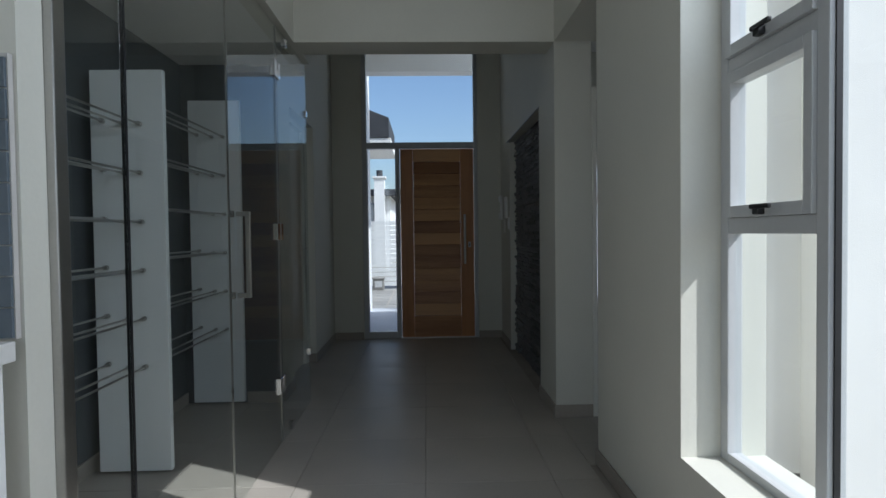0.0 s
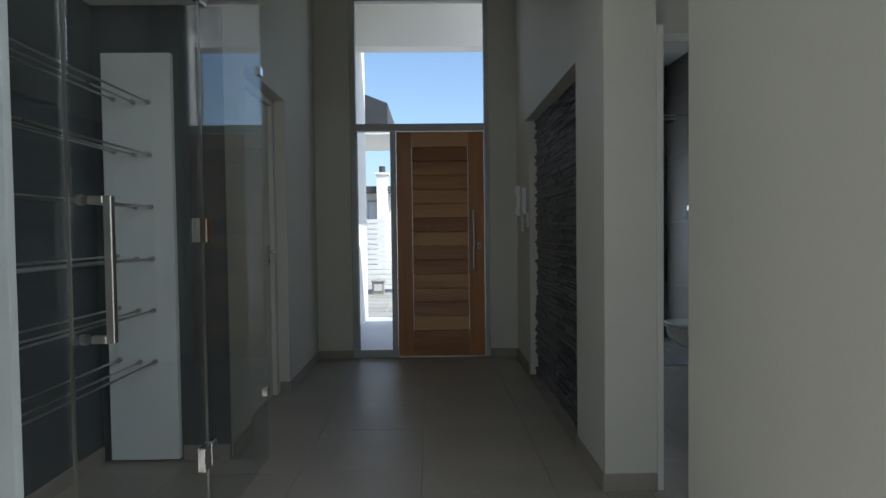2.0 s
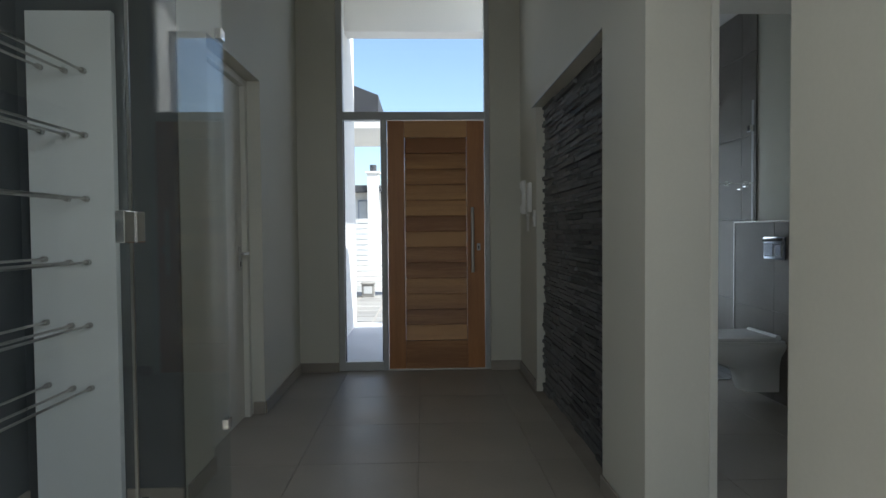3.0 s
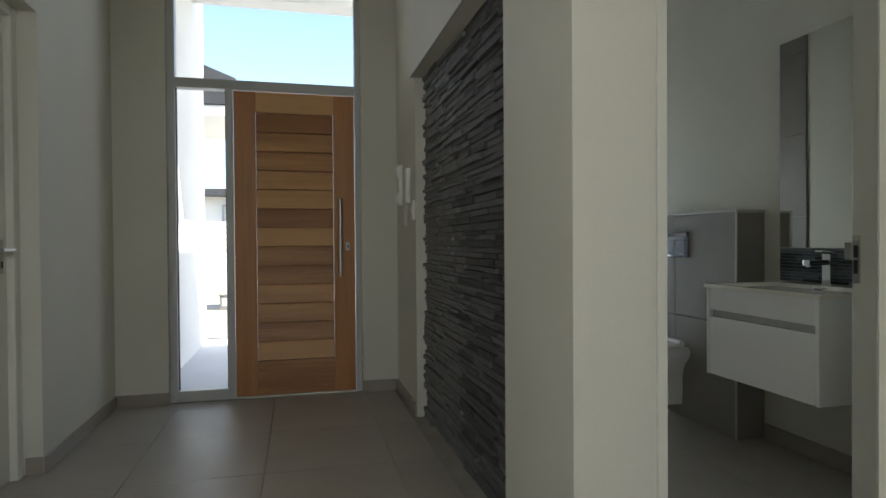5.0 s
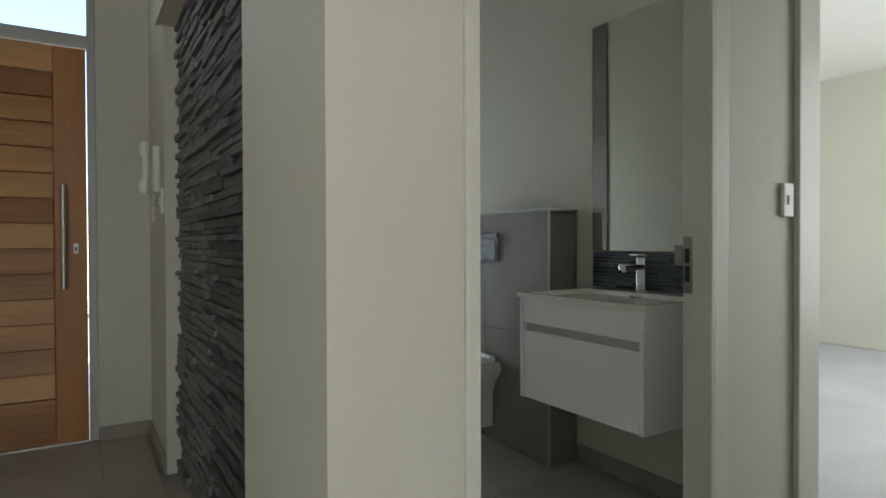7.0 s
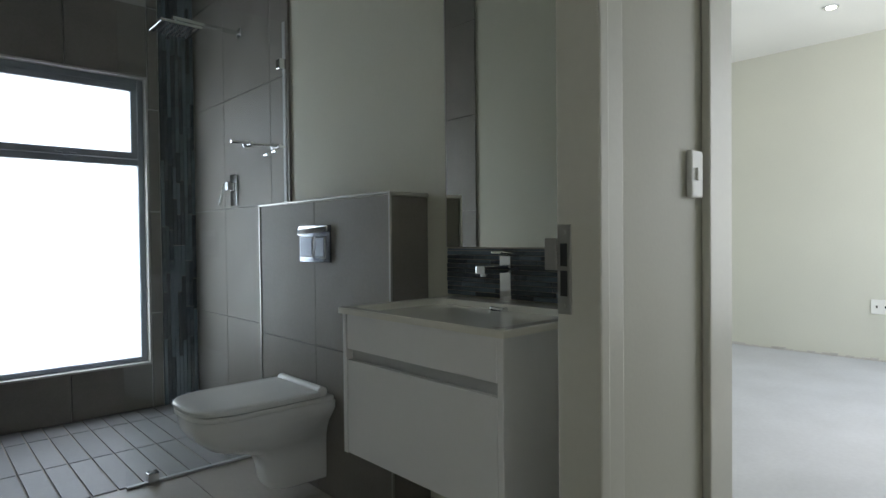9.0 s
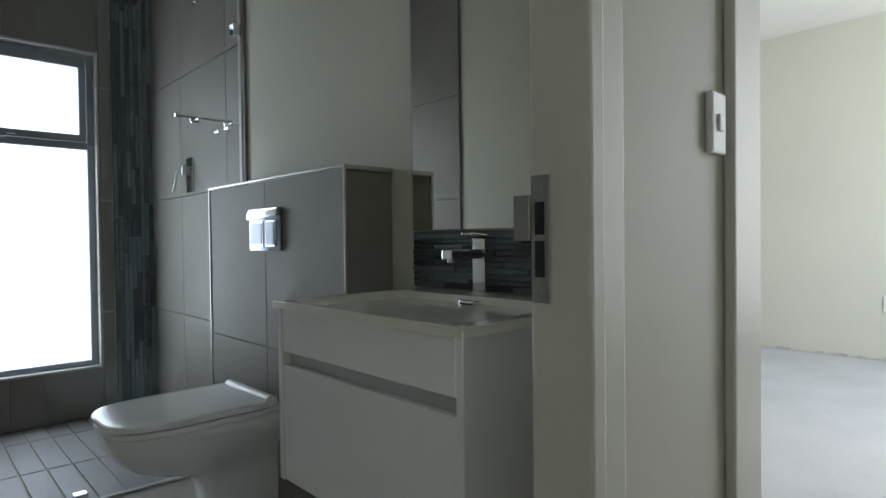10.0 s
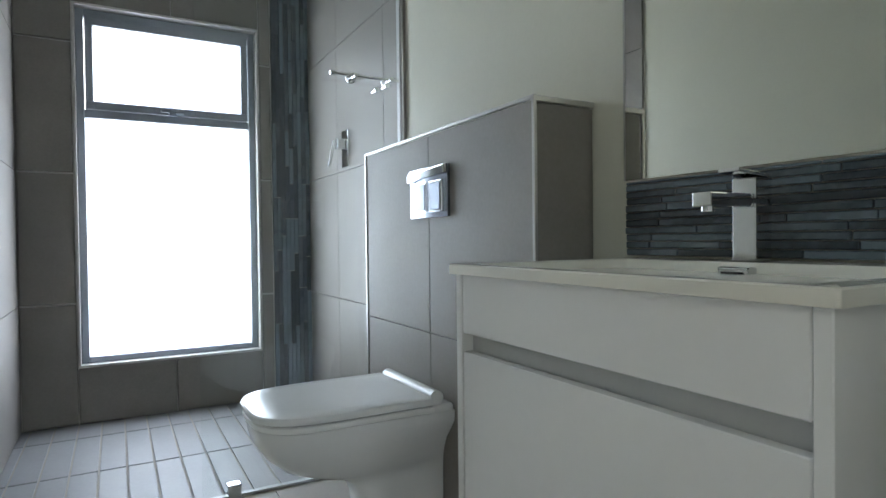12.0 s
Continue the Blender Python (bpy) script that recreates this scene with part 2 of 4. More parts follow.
# beams over passage and corridor
structure("beam", boxes((XG - 0.05, XR, YB, 3.575, LO - 0.02, HI), (XR, 1.32, YC, YB, LO - 0.02, HI)), PAINT, "greige painted dropped beam")
structure("bulkhead", boxes((XG - 0.1, XG + 0.03, 0.9, YB, 2.33, HI), (XG - 0.1, XG + 0.03, 3.575, 3.80, CASE + 0.012, HI)), PAINT, "painted bulkhead above the glass case")
structure("ceiling", boxes((-3.2, 1.32, -2.7, YB, 3.2, 3.3), (-1.1, 1.32, YB, YD + 0.2, HI - 0.02, HI + 0.1)), CEIL, "plain white ceiling")
structure("ceiling_corridor", boxes((1.32, XE + 0.12, YC, YW, LO, LO + 0.1), (1.212, 1.32, YB, YW, LO, LO + 0.1)), CEIL, "plain white ceiling")
structure("ceiling_bathroom", boxes((BX0 - 0.1, BX1 + 0.1, YW + 0.11, BY1 + 0.15, 2.88, 2.98)), CEIL, "plain white ceiling")
# bathroom shell
structure("wall_bath_left", boxes((BX0 - 0.09, BX0, YW + 0.112, BY1, 0, 2.9)), PAINT_IN, "painted bathroom wall")
structure("wall_bath_right", boxes((BX1, BX1 + 0.12, YW + 0.042, BY1 + 0.2, 0, 2.9)), PAINT_IN, "painted bathroom wall")
WX0, WX1, WZ0, WZ1 = 1.57, 2.43, 0.29, 2.06
wall_shower = structure("wall_shower", boxes((BX0 - 0.1, WX0 - 0.012, BY1 + 0.012, BY1 + 0.2, 0, 2.9), (WX1 + 0.012, BX1, BY1 + 0.012, BY1 + 0.2, 0, 2.9), (WX0 - 0.012, WX1 + 0.012, BY1 + 0.012, BY1 + 0.2, 0, WZ0 - 0.012), (WX0 - 0.012, WX1 + 0.012, BY1 + 0.012, BY1 + 0.2, WZ1 + 0.012, 2.9)), GROUTW, "taupe tiled shower wall with a window")
# bedroom shell
structure("wall_bedroom", boxes((7.2, 7.35, 2.3, 6.2, 0, 2.7), (2.90, 7.2, 6.05, 6.2, 0, 2.7), (2.88, 4.0, 2.3, 2.45, 0, 2.7), (6.8, 7.2, 2.3, 2.45, 0, 2.7), (4.0, 6.8, 2.3, 2.45, 0, 0.5), (4.0, 6.8, 2.3, 2.45, 2.3, 2.7), (2.90, 3.0, YW + 0.11, 6.05, 0, 2.7)), PALE, "pale painted walls of an empty bedroom")
structure("ceiling_bedroom", boxes((2.90, 7.35, 2.3, 6.2, 2.7, 2.8)), CEIL, "plain white bedroom ceiling")
# display case shell
structure("wall_case_back", boxes((-1.62, -1.48, 0.9, 3.8, 0, 3.3)), DARKPAINT, "charcoal painted wall behind the racks")
structure("wall_case_end", boxes((-1.48, XL - 0.201, 3.80, 3.92, 0, HI), (XL - 0.20, XL - 0.002, 3.788, 3.799, 0, CASE)), DARKPAINT, "charcoal painted end wall of the glass case")
structure("wall_case_near", boxes((-2.2, -0.63, 0.90, 0.984, 0, 3.2)), PAINT, "pale painted kitchen wall")
structure("ceiling_case", boxes((-1.48, XG - 0.1, 0.985, 3.80, CASE + 0.012, CASE + 0.1)), CEIL, "white ceiling of the glass case")
# rear of the open-plan room, unseen; its opening is added to let fill light in
structure("wall_rear", boxes((-3.2, -2.4, -2.85, -2.7, 0, 3.2), (-0.7, 1.07, -2.85, -2.7, 0, 3.2), (-2.4, -0.7, -2.85, -2.7, 2.5, 3.2)), PAINT, "unseen painted rear wall with an opening added for fill light")
structure("wall_kitchen", boxes((-3.35, -3.2, -2.85, 0.985, 0, 3.2), (-3.2, -2.2, 0.90, 0.985, 0, 3.2)), PAINT, "painted kitchen wall")

# skirtings: a tile strip along the wall feet
def skirting(x0, x1, y0, y1, h=0.08):
    return solid("baseboard", boxes((x0, x1, y0, y1, 0.0, h), bevel=0.002, seg=1), SKIRT, "taupe porcelain skirting tile", "skirting", "structure", "skirting tiles")


for q in [(XL, -0.50, YD - 0.012, YD - 0.001), (0.765, XR + 0.017, YD - 0.012, YD - 0.001), (XL + 0.001, XL + 0.012, 5.06, YD - 0.013), (XL + 0.001, XL + 0.012, 3.81, 4.14),
          (XR + 0.018, XR + 0.029, 5.48, YD - 0.013), (XR - 0.012, XR - 0.001, YB + 0.001, 3.82), (XR - 0.012, 1.219, YB - 0.012, YB - 0.001),
          (2.317, XE - 0.012, YW - 0.012, YW - 0.001), (1.018, 1.029, -0.3, YC + 0.012), (-1.479, -1.467, 1.0, 3.79), (XL - 0.24, XL - 0.004, 3.776, 3.787),
          (XL - 0.07, XL - 0.001, 5.049, 5.0595), (2.728, 2.739, 3.645, 4.62)]:
    skirting(*q)

# ---- entrance: aluminium frame, glass, timber door ----
def entrance():
    w = thing("window_1", (0.13, YD + 0.08, 0), "white aluminium entrance frame with clear sidelight and tall transom", "window", kind="structure")
    y0, y1 = YD + 0.03, YD + 0.11
    for n, b in [("frame_post", (-0.50, -0.45, y0, y1, 0, 3.32)), ("frame_post", (0.725, 0.765, y0, y1, 0, 3.32)), ("mullion", (-0.135, -0.09, y0, y1, 0.0, 2.09)),
                 ("transom", (-0.45, 0.725, y0, y1, 2.09, 2.155)), ("frame_head", (-0.45, 0.725, y0, y1, 3.27, 3.32)), ("sidelight_sill", (-0.45, -0.135, y0, y1, 0.0, 0.075))]:
        part(n, boxes(b, bevel=0.005), ALU, w)
    for b in [(-0.455, -0.13, YD + 0.065, YD + 0.073, 0.07, 2.095), (-0.455, 0.73, YD + 0.065, YD + 0.073, 2.15, 3.275)]:
        p = part("pane", boxes(b), PANE, w, "clear glass pane")
        p.visible_shadow = False
    for b in [(-0.452, -0.444, YD + 0.058, YD + 0.08, 0.075, 2.09), (-0.142, -0.134, YD + 0.058, YD + 0.08, 0.075, 2.09), (-0.45, 0.725, YD + 0.058, YD + 0.08, 2.153, 2.161)]:
        part("gasket", boxes(b), BLACK, w, "black rubber gasket")
    d = thing("door_1", (0.32, YD + 0.07, 0), "closed hardwood entrance door with horizontal slats", "door", kind="structure")
    ya, yb = YD + 0.035, YD + 0.08
    part("stile", boxes((-0.085, 0.055, ya, yb, 0.012, 2.082), bevel=0.003), WOOD, d)
    part("stile", boxes((0.575, 0.72, ya, yb, 0.012, 2.082), bevel=0.003), WOOD, d)
    part("rail", boxes((0.056, 0.574, ya, yb, 0.012, 0.245), bevel=0.003), WOODS, d)
    part("rail", boxes((0.056, 0.574, ya, yb, 1.945, 2.082), bevel=0.003), WOODS, d)
    # board added behind the slats so no daylight leaks through their gaps
    part("backing", boxes((0.056, 0.574, yb - 0.012, yb - 0.002, 0.246, 1.944)), WOOD, d, "timber board added to block daylight between the slats")
    n, z0 = 13, 0.248
    h = (1.942 - z0) / n
    for i in range(n):
        z = z0 + i * h
        bm = boxes((0.058, 0.572, ya + 0.012, yb - 0.0125, z + 0.003, z + h - 0.001))
        for v in bm.verts:
            if v.co.y < ya + 0.02:
                v.co.y += -0.011 if v.co.z < z + h / 2 else 0.011
        bmesh.ops.bevel(bm, geom=bm.edges[:], offset=0.002, segments=1, affect="EDGES")
        part("slat", bm, WOODS, d)
    handle = part("pull_handle", tube((0.615, YD - 0.025, 0.82), (0.615, YD - 0.025, 1.36), 0.013), STEEL, d, "long brushed steel pull bar", True)
    for z in (0.90, 1.28):
        part("handle_mount", tube((0.615, YD - 0.025, z), (0.615, ya + 0.002, z), 0.008), STEEL, handle, smooth=True).matrix_parent_inverse = Matrix()
    lock = part("lock_escutcheon", boxes((0.655, 0.685, YD + 0.024, ya + 0.001, 1.0, 1.06), bevel=0.006), STEEL, d, "oval steel lock plate")
    part("keyhole", boxes((0.666, 0.674, YD + 0.021, YD + 0.026, 1.015, 1.04)), BLACK, lock).matrix_parent_inverse = Matrix()
    solid("threshold", boxes((-0.09, 0.725, YD + 0.02, YD + 0.13, 0.0, 0.011), bevel=0.003), STEEL, "low metal door threshold", "threshold", "structure")


entrance()


# ---- side door in the left recess ----
def side_door():
    d = thing("door_2", (XL - 0.12, 4.55, 0), "closed ivory flush door in a recess", "door", kind="structure")
    part("leaf", boxes((XL - 0.15, XL - 0.105, 4.18, 4.985, 0.008, 2.065), bevel=0.003), TRIMW, d)
    for b in [(XL - 0.16, XL - 0.075, 4.988, 5.045, 0, 2.115), (XL - 0.16, XL - 0.075, 4.142, 4.178, 0, 2.115), (XL - 0.16, XL - 0.075, 4.178, 4.988, 2.07, 2.115)]:
        part("door_frame", boxes(b, bevel=0.006), TRIMW, d)
    plate = part("handle_plate", boxes((XL - 0.106, XL - 0.098, 4.91, 4.945, 0.93, 1.08), bevel=0.003), STEEL, d, "brushed steel handle plate")
    bm = tube((XL - 0.1, 4.928, 1.035), (XL - 0.055, 4.928, 1.035), 0.009)
    tube((XL - 0.055, 4.936, 1.035), (XL - 0.055, 4.83, 1.035), 0.009, bm=bm)
    part("lever", bm, STEEL, plate, smooth=True).matrix_parent_inverse = Matrix()
    part("keyhole", boxes((XL - 0.099, XL - 0.096, 4.922, 4.934, 0.955, 0.985)), BLACK, plate).matrix_parent_inverse = Matrix()


side_door()


# ---- glass display case ----
def glass_case():
    c = thing("glass_case", (XG, 2.3, 0), "frameless glass display case with a steel post and hinged door", "display case")
    part("post", boxes((XG - 0.02, XG + 0.02, 0.985, 1.03, 0.0, CASE), bevel=0.003), STEEL, c, "brushed steel corner post")
    for n, y0, y1, z0, z1 in [("glass_panel", 1.033, 1.316, 0.006, CASE), ("glass_panel", 1.326, 2.155, 0.006, CASE), ("glass_panel", 2.985, 3.775, 0.006, CASE)]:
        part(n, boxes((XG - 0.005, XG + 0.005, y0, y1, z0, z1), bevel=0.001, seg=1), GLASS, c, "clear toughened glass")
    part("glass_panel", boxes((XL - 0.001, XG + 0.005, 3.776, 3.786, 0.006, CASE), bevel=0.001, seg=1), GLASS, c, "clear toughened glass return")
    door = part("glass_door", boxes((XG - 0.005, XG + 0.005, 2.165, 2.975, 0.012, CASE - 0.01), bevel=0.001, seg=1), GLASS, c, "clear toughened glass door")
    part("seal", boxes((XG - 0.006, XG + 0.006, 1.316, 1.326, 0.006, CASE)), BLACK, c, "black joint seal")
    part("seal", boxes((XG - 0.004, XG + 0.004, 2.975, 2.983, 0.012, CASE - 0.01)), STEEL, c, "translucent edge seal")
    part("seal", boxes((XG - 0.004, XG + 0.004, 2.156, 2.161, 0.012, CASE - 0.01)), STEEL, c, "translucent edge seal")
    for z in (0.33, 1.18, 2.07):
        h = part("hinge", boxes((XG - 0.014, XG + 0.014, 2.915, 2.972, z - 0.045, z + 0.045), (XG - 0.014, XG + 0.014, 2.985, 3.035, z - 0.045, z + 0.045), bevel=0.003), CHROME, c, "chrome glass hinge")
        part("hinge_knuckle", tube((XG, 2.979, z - 0.04), (XG, 2.979, z + 0.04), 0.009), CHROME, h, smooth=True).matrix_parent_inverse = Matrix()
    hb = boxes((XG + 0.045, XG + 0.065, 2.225, 2.245, 0.895, 1.265), (XG + 0.006, XG + 0.0445, 2.225, 2.245, 0.895, 0.915), (XG + 0.006, XG + 0.0445, 2.225, 2.245, 1.245, 1.265), bevel=0.002, seg=1)
    part("handle", hb, STEEL, door, "square brushed steel pull handle").matrix_parent_inverse = Matrix()
    for z in (0.905, 1.255):
        part("handle_boss", tube((XG - 0.02, 2.235, z), (XG - 0.006, 2.235, z), 0.014), STEEL, door, smooth=True).matrix_parent_inverse = Matrix()
    for y, z in ((3.76, 0.36), (3.76, 1.98), (3.2, CASE - 0.035), (3.2, 0.03)):
        part("clamp", boxes((XG - 0.014, XG + 0.014, y - 0.022, y + 0.022, z - 0.022, z + 0.022), bevel=0.003), CHROME, c, "chrome glass clamp")


glass_case()


def rack_board(y0, y1, top):
    return solid("rack_board", boxes((-1.42, -1.075, y0, y1, 0.015, top), bevel=0.003), WHITEBOARD, "white upright board with holes for the bottle rods", "rack board", group="rack boards")


rack_board(2.585, 2.621, 1.965)
rack_board(3.762, 3.7985, 2.08)
LEVELS = [0.52 + 0.2625 * i for i in range(6)]


def rod(y0, y1, x, z, z1):
    r = thing("bottle_rod", (x, y1, z1), "thin stainless bottle support rod fixed to a white board", "rod", "bottle rods")
    part("bar", tube((x, y0, z), (x, y1, z1), 0.0055, 8), STEEL, r, smooth=True)
    part("collar", tube((x, y1 - 0.02, z1), (x, y1, z1), 0.012, 12), STEEL, r, smooth=True)


for i, z in enumerate(LEVELS):
    for x in (-1.185, -1.26, -1.36):
        back = 0.015 if x < -1.3 else 0.0
        rod(2.622, 3.761, x, z + back, z + back)
        rod(0.987, 2.584, x, 0.53 + i * 0.235 + back, 0.53 + i * 0.235 + back)


# ---- intercom and wall plates ----
def intercom():
    t = thing("intercom", (XR, 5.65, 1.40), "white wall intercom handset with a coiled cord", "intercom")
    x = XR + 0.029
    part("base", boxes((x - 0.03, x, 5.63, 5.71, 1.30, 1.52), bevel=0.008), PLASTIC, t)
    rings = []
    for z, d, w in [(1.285, 0.03, 0.022), (1.30, 0.045, 0.026), (1.34, 0.045, 0.026), (1.36, 0.03, 0.021), (1.45, 0.03, 0.021), (1.475, 0.045, 0.026), (1.515, 0.045, 0.026), (1.53, 0.03, 0.022)]:
        rings.append([(x - 0.05 - d * (0.5 + 0.5 * math.cos(a)), 5.61 + w * math.sin(a), z) for a in np.linspace(0, 2 * math.pi, 12, endpoint=False)])
    part("handset", loft(rings), PLASTIC, t, smooth=True)
    cu = bpy.data.curves.new("cord", "CURVE")
    cu.dimensions, cu.bevel_depth, cu.bevel_resolution = "3D", 0.004, 1
    sp = cu.splines.new("POLY")
    n = 120
    sp.points.add(n - 1)
    for i in range(n):
        u = i / (n - 1)
        sp.points[i].co = (x - 0.03 + 0.006 * math.cos(i * 0.9), 5.61 + 0.075 * u + 0.006 * math.sin(i * 0.9), 1.29 - 0.14 * math.sin(math.pi * u) + 0.02 * u, 1)
    cu.materials.append(PLASTIC)
    tmp = bpy.data.objects.new("tmp", cu)
    me = bpy.data.meshes.new_from_object(tmp)
    bpy.data.objects.remove(tmp)
    ob = new("cord", me)
    ob.parent, ob.matrix_parent_inverse = t, Matrix.Translation(-t.location)
    tagged(ob, "coiled white cord")
    s = thing("wall_plate", (XR, 5.52, 1.25), "small white switch plate on the hall wall", "switch", "wall plates")
    part("plate", boxes((x - 0.012, x, 5.495, 5.555, 1.19, 1.31), bevel=0.004), PLASTIC, s)
    part("rocker", boxes((x - 0.017, x - 0.011, 5.515, 5.535, 1.23, 1.27), bevel=0.002), PLASTIC, s)


intercom()


def switch():
    s = thing("light_switch", (2.665, YW, 1.19), "white single light switch beside the bathroom door", "switch", "wall plates")
    y = YW - 0.001
    part("plate", boxes((2.635, 2.695, y - 0.014, y, 1.135, 1.245), bevel=0.005), PLASTIC, s)
    part("rocker", boxes((2.656, 2.674, y - 0.019, y - 0.013, 1.175, 1.205), bevel=0.002), PLASTIC, s)


switch()


# ---- bathroom doorway ----
def bathroom_frame():
    f = thing("door_3", (1.8, YB, 0), "ivory timber frame of the open bathroom doorway", "door frame", kind="structure")
    for n, b in [("jamb", (1.221, 1.250, YB - 0.006, YW + 0.112, 0, 2.055)), ("jamb", (2.194, 2.226, YW - 0.055, YW + 0.038, 0, 2.055)), ("head", (1.221, 2.226, YW - 0.04, YW + 0.112, 2.056, 2.098)),
                 ("architrave", (2.227, 2.315, YW - 0.03, YW - 0.001, 0, 2.098))]:
        part(n, boxes(b, bevel=0.005), TRIMW, f)
    k = part("strike_plate", boxes((2.1905, 2.1935, YW + 0.004, YW + 0.034, 0.905, 1.07), bevel=0.001, seg=1), STEEL, f, "brushed steel strike plate")
    part("strike_lip", boxes((2.1885, 2.1935, YW + 0.035, YW + 0.062, 0.985, 1.045), bevel=0.001, seg=1), STEEL, k).matrix_parent_inverse = Matrix()
    for z0, z1 in ((0.938, 0.985), (0.993, 1.035)):
        part("strike_hole", boxes((2.1895, 2.1904, YW + 0.012, YW + 0.027, z0, z1)), BLACK, k).matrix_parent_inverse = Matrix()
    for z in (0.92, 1.055):
        part("screw", tube((2.1890, YW + 0.0195, z), (2.1910, YW + 0.0195, z), 0.004, 10), STEEL, k).matrix_parent_inverse = Matrix()
    g = thing("door_4", (XE, 3.1, 0), "ivory timber frame of the open bedroom doorway", "door frame", kind="structure")
    for b in [(XE - 0.01, XE + 0.12, YW - 0.022, YW - 0.001, 0, 2.09), (XE - 0.012, XE + 0.12, 2.702, 2.73, 0, 2.09), (XE - 0.012, XE + 0.12, 2.702, YW - 0.023, 2.091, 2.118)]:
        part("jamb", boxes(b, bevel=0.005), TRIMW, g)


bathroom_frame()


def open_door():
    d = thing("door_5", (1.262, 3.745, 0), "ivory flush bathroom door standing open along the wall", "door", kind="structure")
    bm = boxes((0.0, 0.04, 0.0, 0.90, 0.008, 2.045), bevel=0.003)
    turn = Matrix.Translation((1.275, 3.735, 0)) @ Matrix.Rotation(radians(-4), 4, "Z")
    leaf = part("leaf", bm, TRIMW, d)
    plate = part("handle_plate", boxes((0.0405, 0.047, 0.82, 0.855, 0.90, 1.06), bevel=0.002), STEEL, d, "brushed steel handle plate")
    lever = tube((0.047, 0.838, 1.01), (0.09, 0.838, 1.01), 0.009)
    tube((0.09, 0.846, 1.01), (0.09, 0.73, 1.01), 0.009, bm=lever)
    grip = part("lever", lever, STEEL, d, smooth=True)
    for ob in (leaf, plate, grip):
        ob.matrix_basis = turn
    for z in (0.25, 1.05, 1.85):
        part("hinge", tube((1.270, 3.728, z - 0.05), (1.270, 3.728, z + 0.05), 0.007, 10), STEEL, d, smooth=True)


open_door()


# ---- vanity unit, basin and tap ----
def vanity():
    v = thing("vanity_unit", (2.5, 4.15, 0.41), "wall-hung gloss white vanity unit with two handleless drawers", "vanity")
    x0, x1, y0, y1 = 2.285, 2.7385, 3.835, 4.475
    part("side_panel", boxes((2.262, x1, y0, y0 + 0.018, 0.41, 0.8268), bevel=0.0015, seg=1), GLOSSW, v)
    part("side_panel", boxes((2.262, x1, y1 - 0.018, y1, 0.41, 0.8268), bevel=0.0015, seg=1), GLOSSW, v)
    part("carcass", boxes((2.30, x1, y0 + 0.019, y1 - 0.019, 0.412, 0.826)), GLOSSW, v)
    part("drawer", boxes((2.264, 2.283, y0 + 0.020, y1 - 0.020, 0.722, 0.8262), bevel=0.0015, seg=1), GLOSSW, v)
    part("drawer", boxes((2.264, 2.283, y0 + 0.020, y1 - 0.020, 0.412, 0.690), bevel=0.0015, seg=1), GLOSSW, v)
    part("handle_channel", boxes((2.285, 2.299, y0 + 0.020, y1 - 0.020, 0.680, 0.73)), ALU, v, "recessed grey handle channel")
    b = thing("basin", (2.5, 4.15, 0.827), "cream rectangular basin top with a wide shallow bowl", "basin")
    X0, X1, Y0, Y1 = 2.252, 2.7385, 3.825, 4.485

    def ring(dx0, dx1, dy, z, r=0.0):
        a, c, e, f = X0 + dx0, X1 - dx1, Y0 + dy, Y1 - dy
        pts = []
        for cx, cy, s in ((c, f, 0), (a, f, 1), (a, e, 2), (c, e, 3)):
            for k in range(6):
                t = (s + k / 5) * math.pi / 2
                ox, oy = cx - r * (1 if s in (0, 3) else -1), cy - r * (1 if s in (0, 1) else -1)
                pts.append((ox + r * math.cos(t), oy + r * math.sin(t), z))
        return pts

    bm = loft([ring(0, 0, 0, 0.8272, 0.004), ring(0, 0, 0, 0.843, 0.004), ring(0.002, 0, 0.002, 0.845, 0.004), ring(0.028, 0.10, 0.035, 0.845, 0.03), ring(0.032, 0.104, 0.04, 0.841, 0.03), ring(0.06, 0.118, 0.07, 0.795, 0.04), ring(0.10, 0.15, 0.11, 0.787, 0.04)])
    part("basin_top", bm, BASIN, b, smooth=True)
    o = part("overflow", boxes((2.606, 2.632, 4.143, 4.197, 0.813, 0.838), bevel=0.003), CHROME, b, "chrome slotted overflow")
    part("slot", boxes((2.604, 2.607, 4.151, 4.189, 0.8215, 0.8305)), BLACK, o).matrix_parent_inverse = Matrix()
    part("drain", tube((2.44, 4.155, 0.786), (2.44, 4.155, 0.794), 0.03, 20), CHROME, b, "chrome drain cap", True)
    t = thing("basin_tap", (2.70, 4.20, 0.846), "square chrome basin mixer tap", "tap")
    part("body", boxes((2.682, 2.728, 4.177, 4.223, 0.846, 0.945), bevel=0.003), CHROME, t)
    part("cap", boxes((2.682, 2.728, 4.177, 4.223, 0.952, 0.99), bevel=0.003), CHROME, t)
    spout = part("spout", boxes((2.57, 2.682, 4.182, 4.218, 0.938, 0.962), bevel=0.003), CHROME, t)
    part("aerator", tube((2.587, 4.20, 0.93), (2.587, 4.20, 0.939), 0.011), CHROME, spout, smooth=True).matrix_parent_inverse = Matrix()
    bm = boxes((2.64, 2.728, 4.18, 4.22, 0.991, 0.998), bevel=0.002)
    for q in bm.verts:
        q.co.z += (2.708 - q.co.x) * 0.10
    part("lever", bm, CHROME, t)


vanity()


def mirror():
    m = thing("mirror", (BX1, 4.1, 1.5), "frameless rectangular wall mirror above the basin", "mirror")
    part("glass", boxes((BX1 - 0.006, BX1 - 0.002, 3.885, 4.52, 1.016, 2.05)), MIRROR, m)
    part("edge", boxes((BX1 - 0.007, BX1 - 0.002, 4.5205, 4.5245, 1.016, 2.05)), STEEL, m)


mirror()


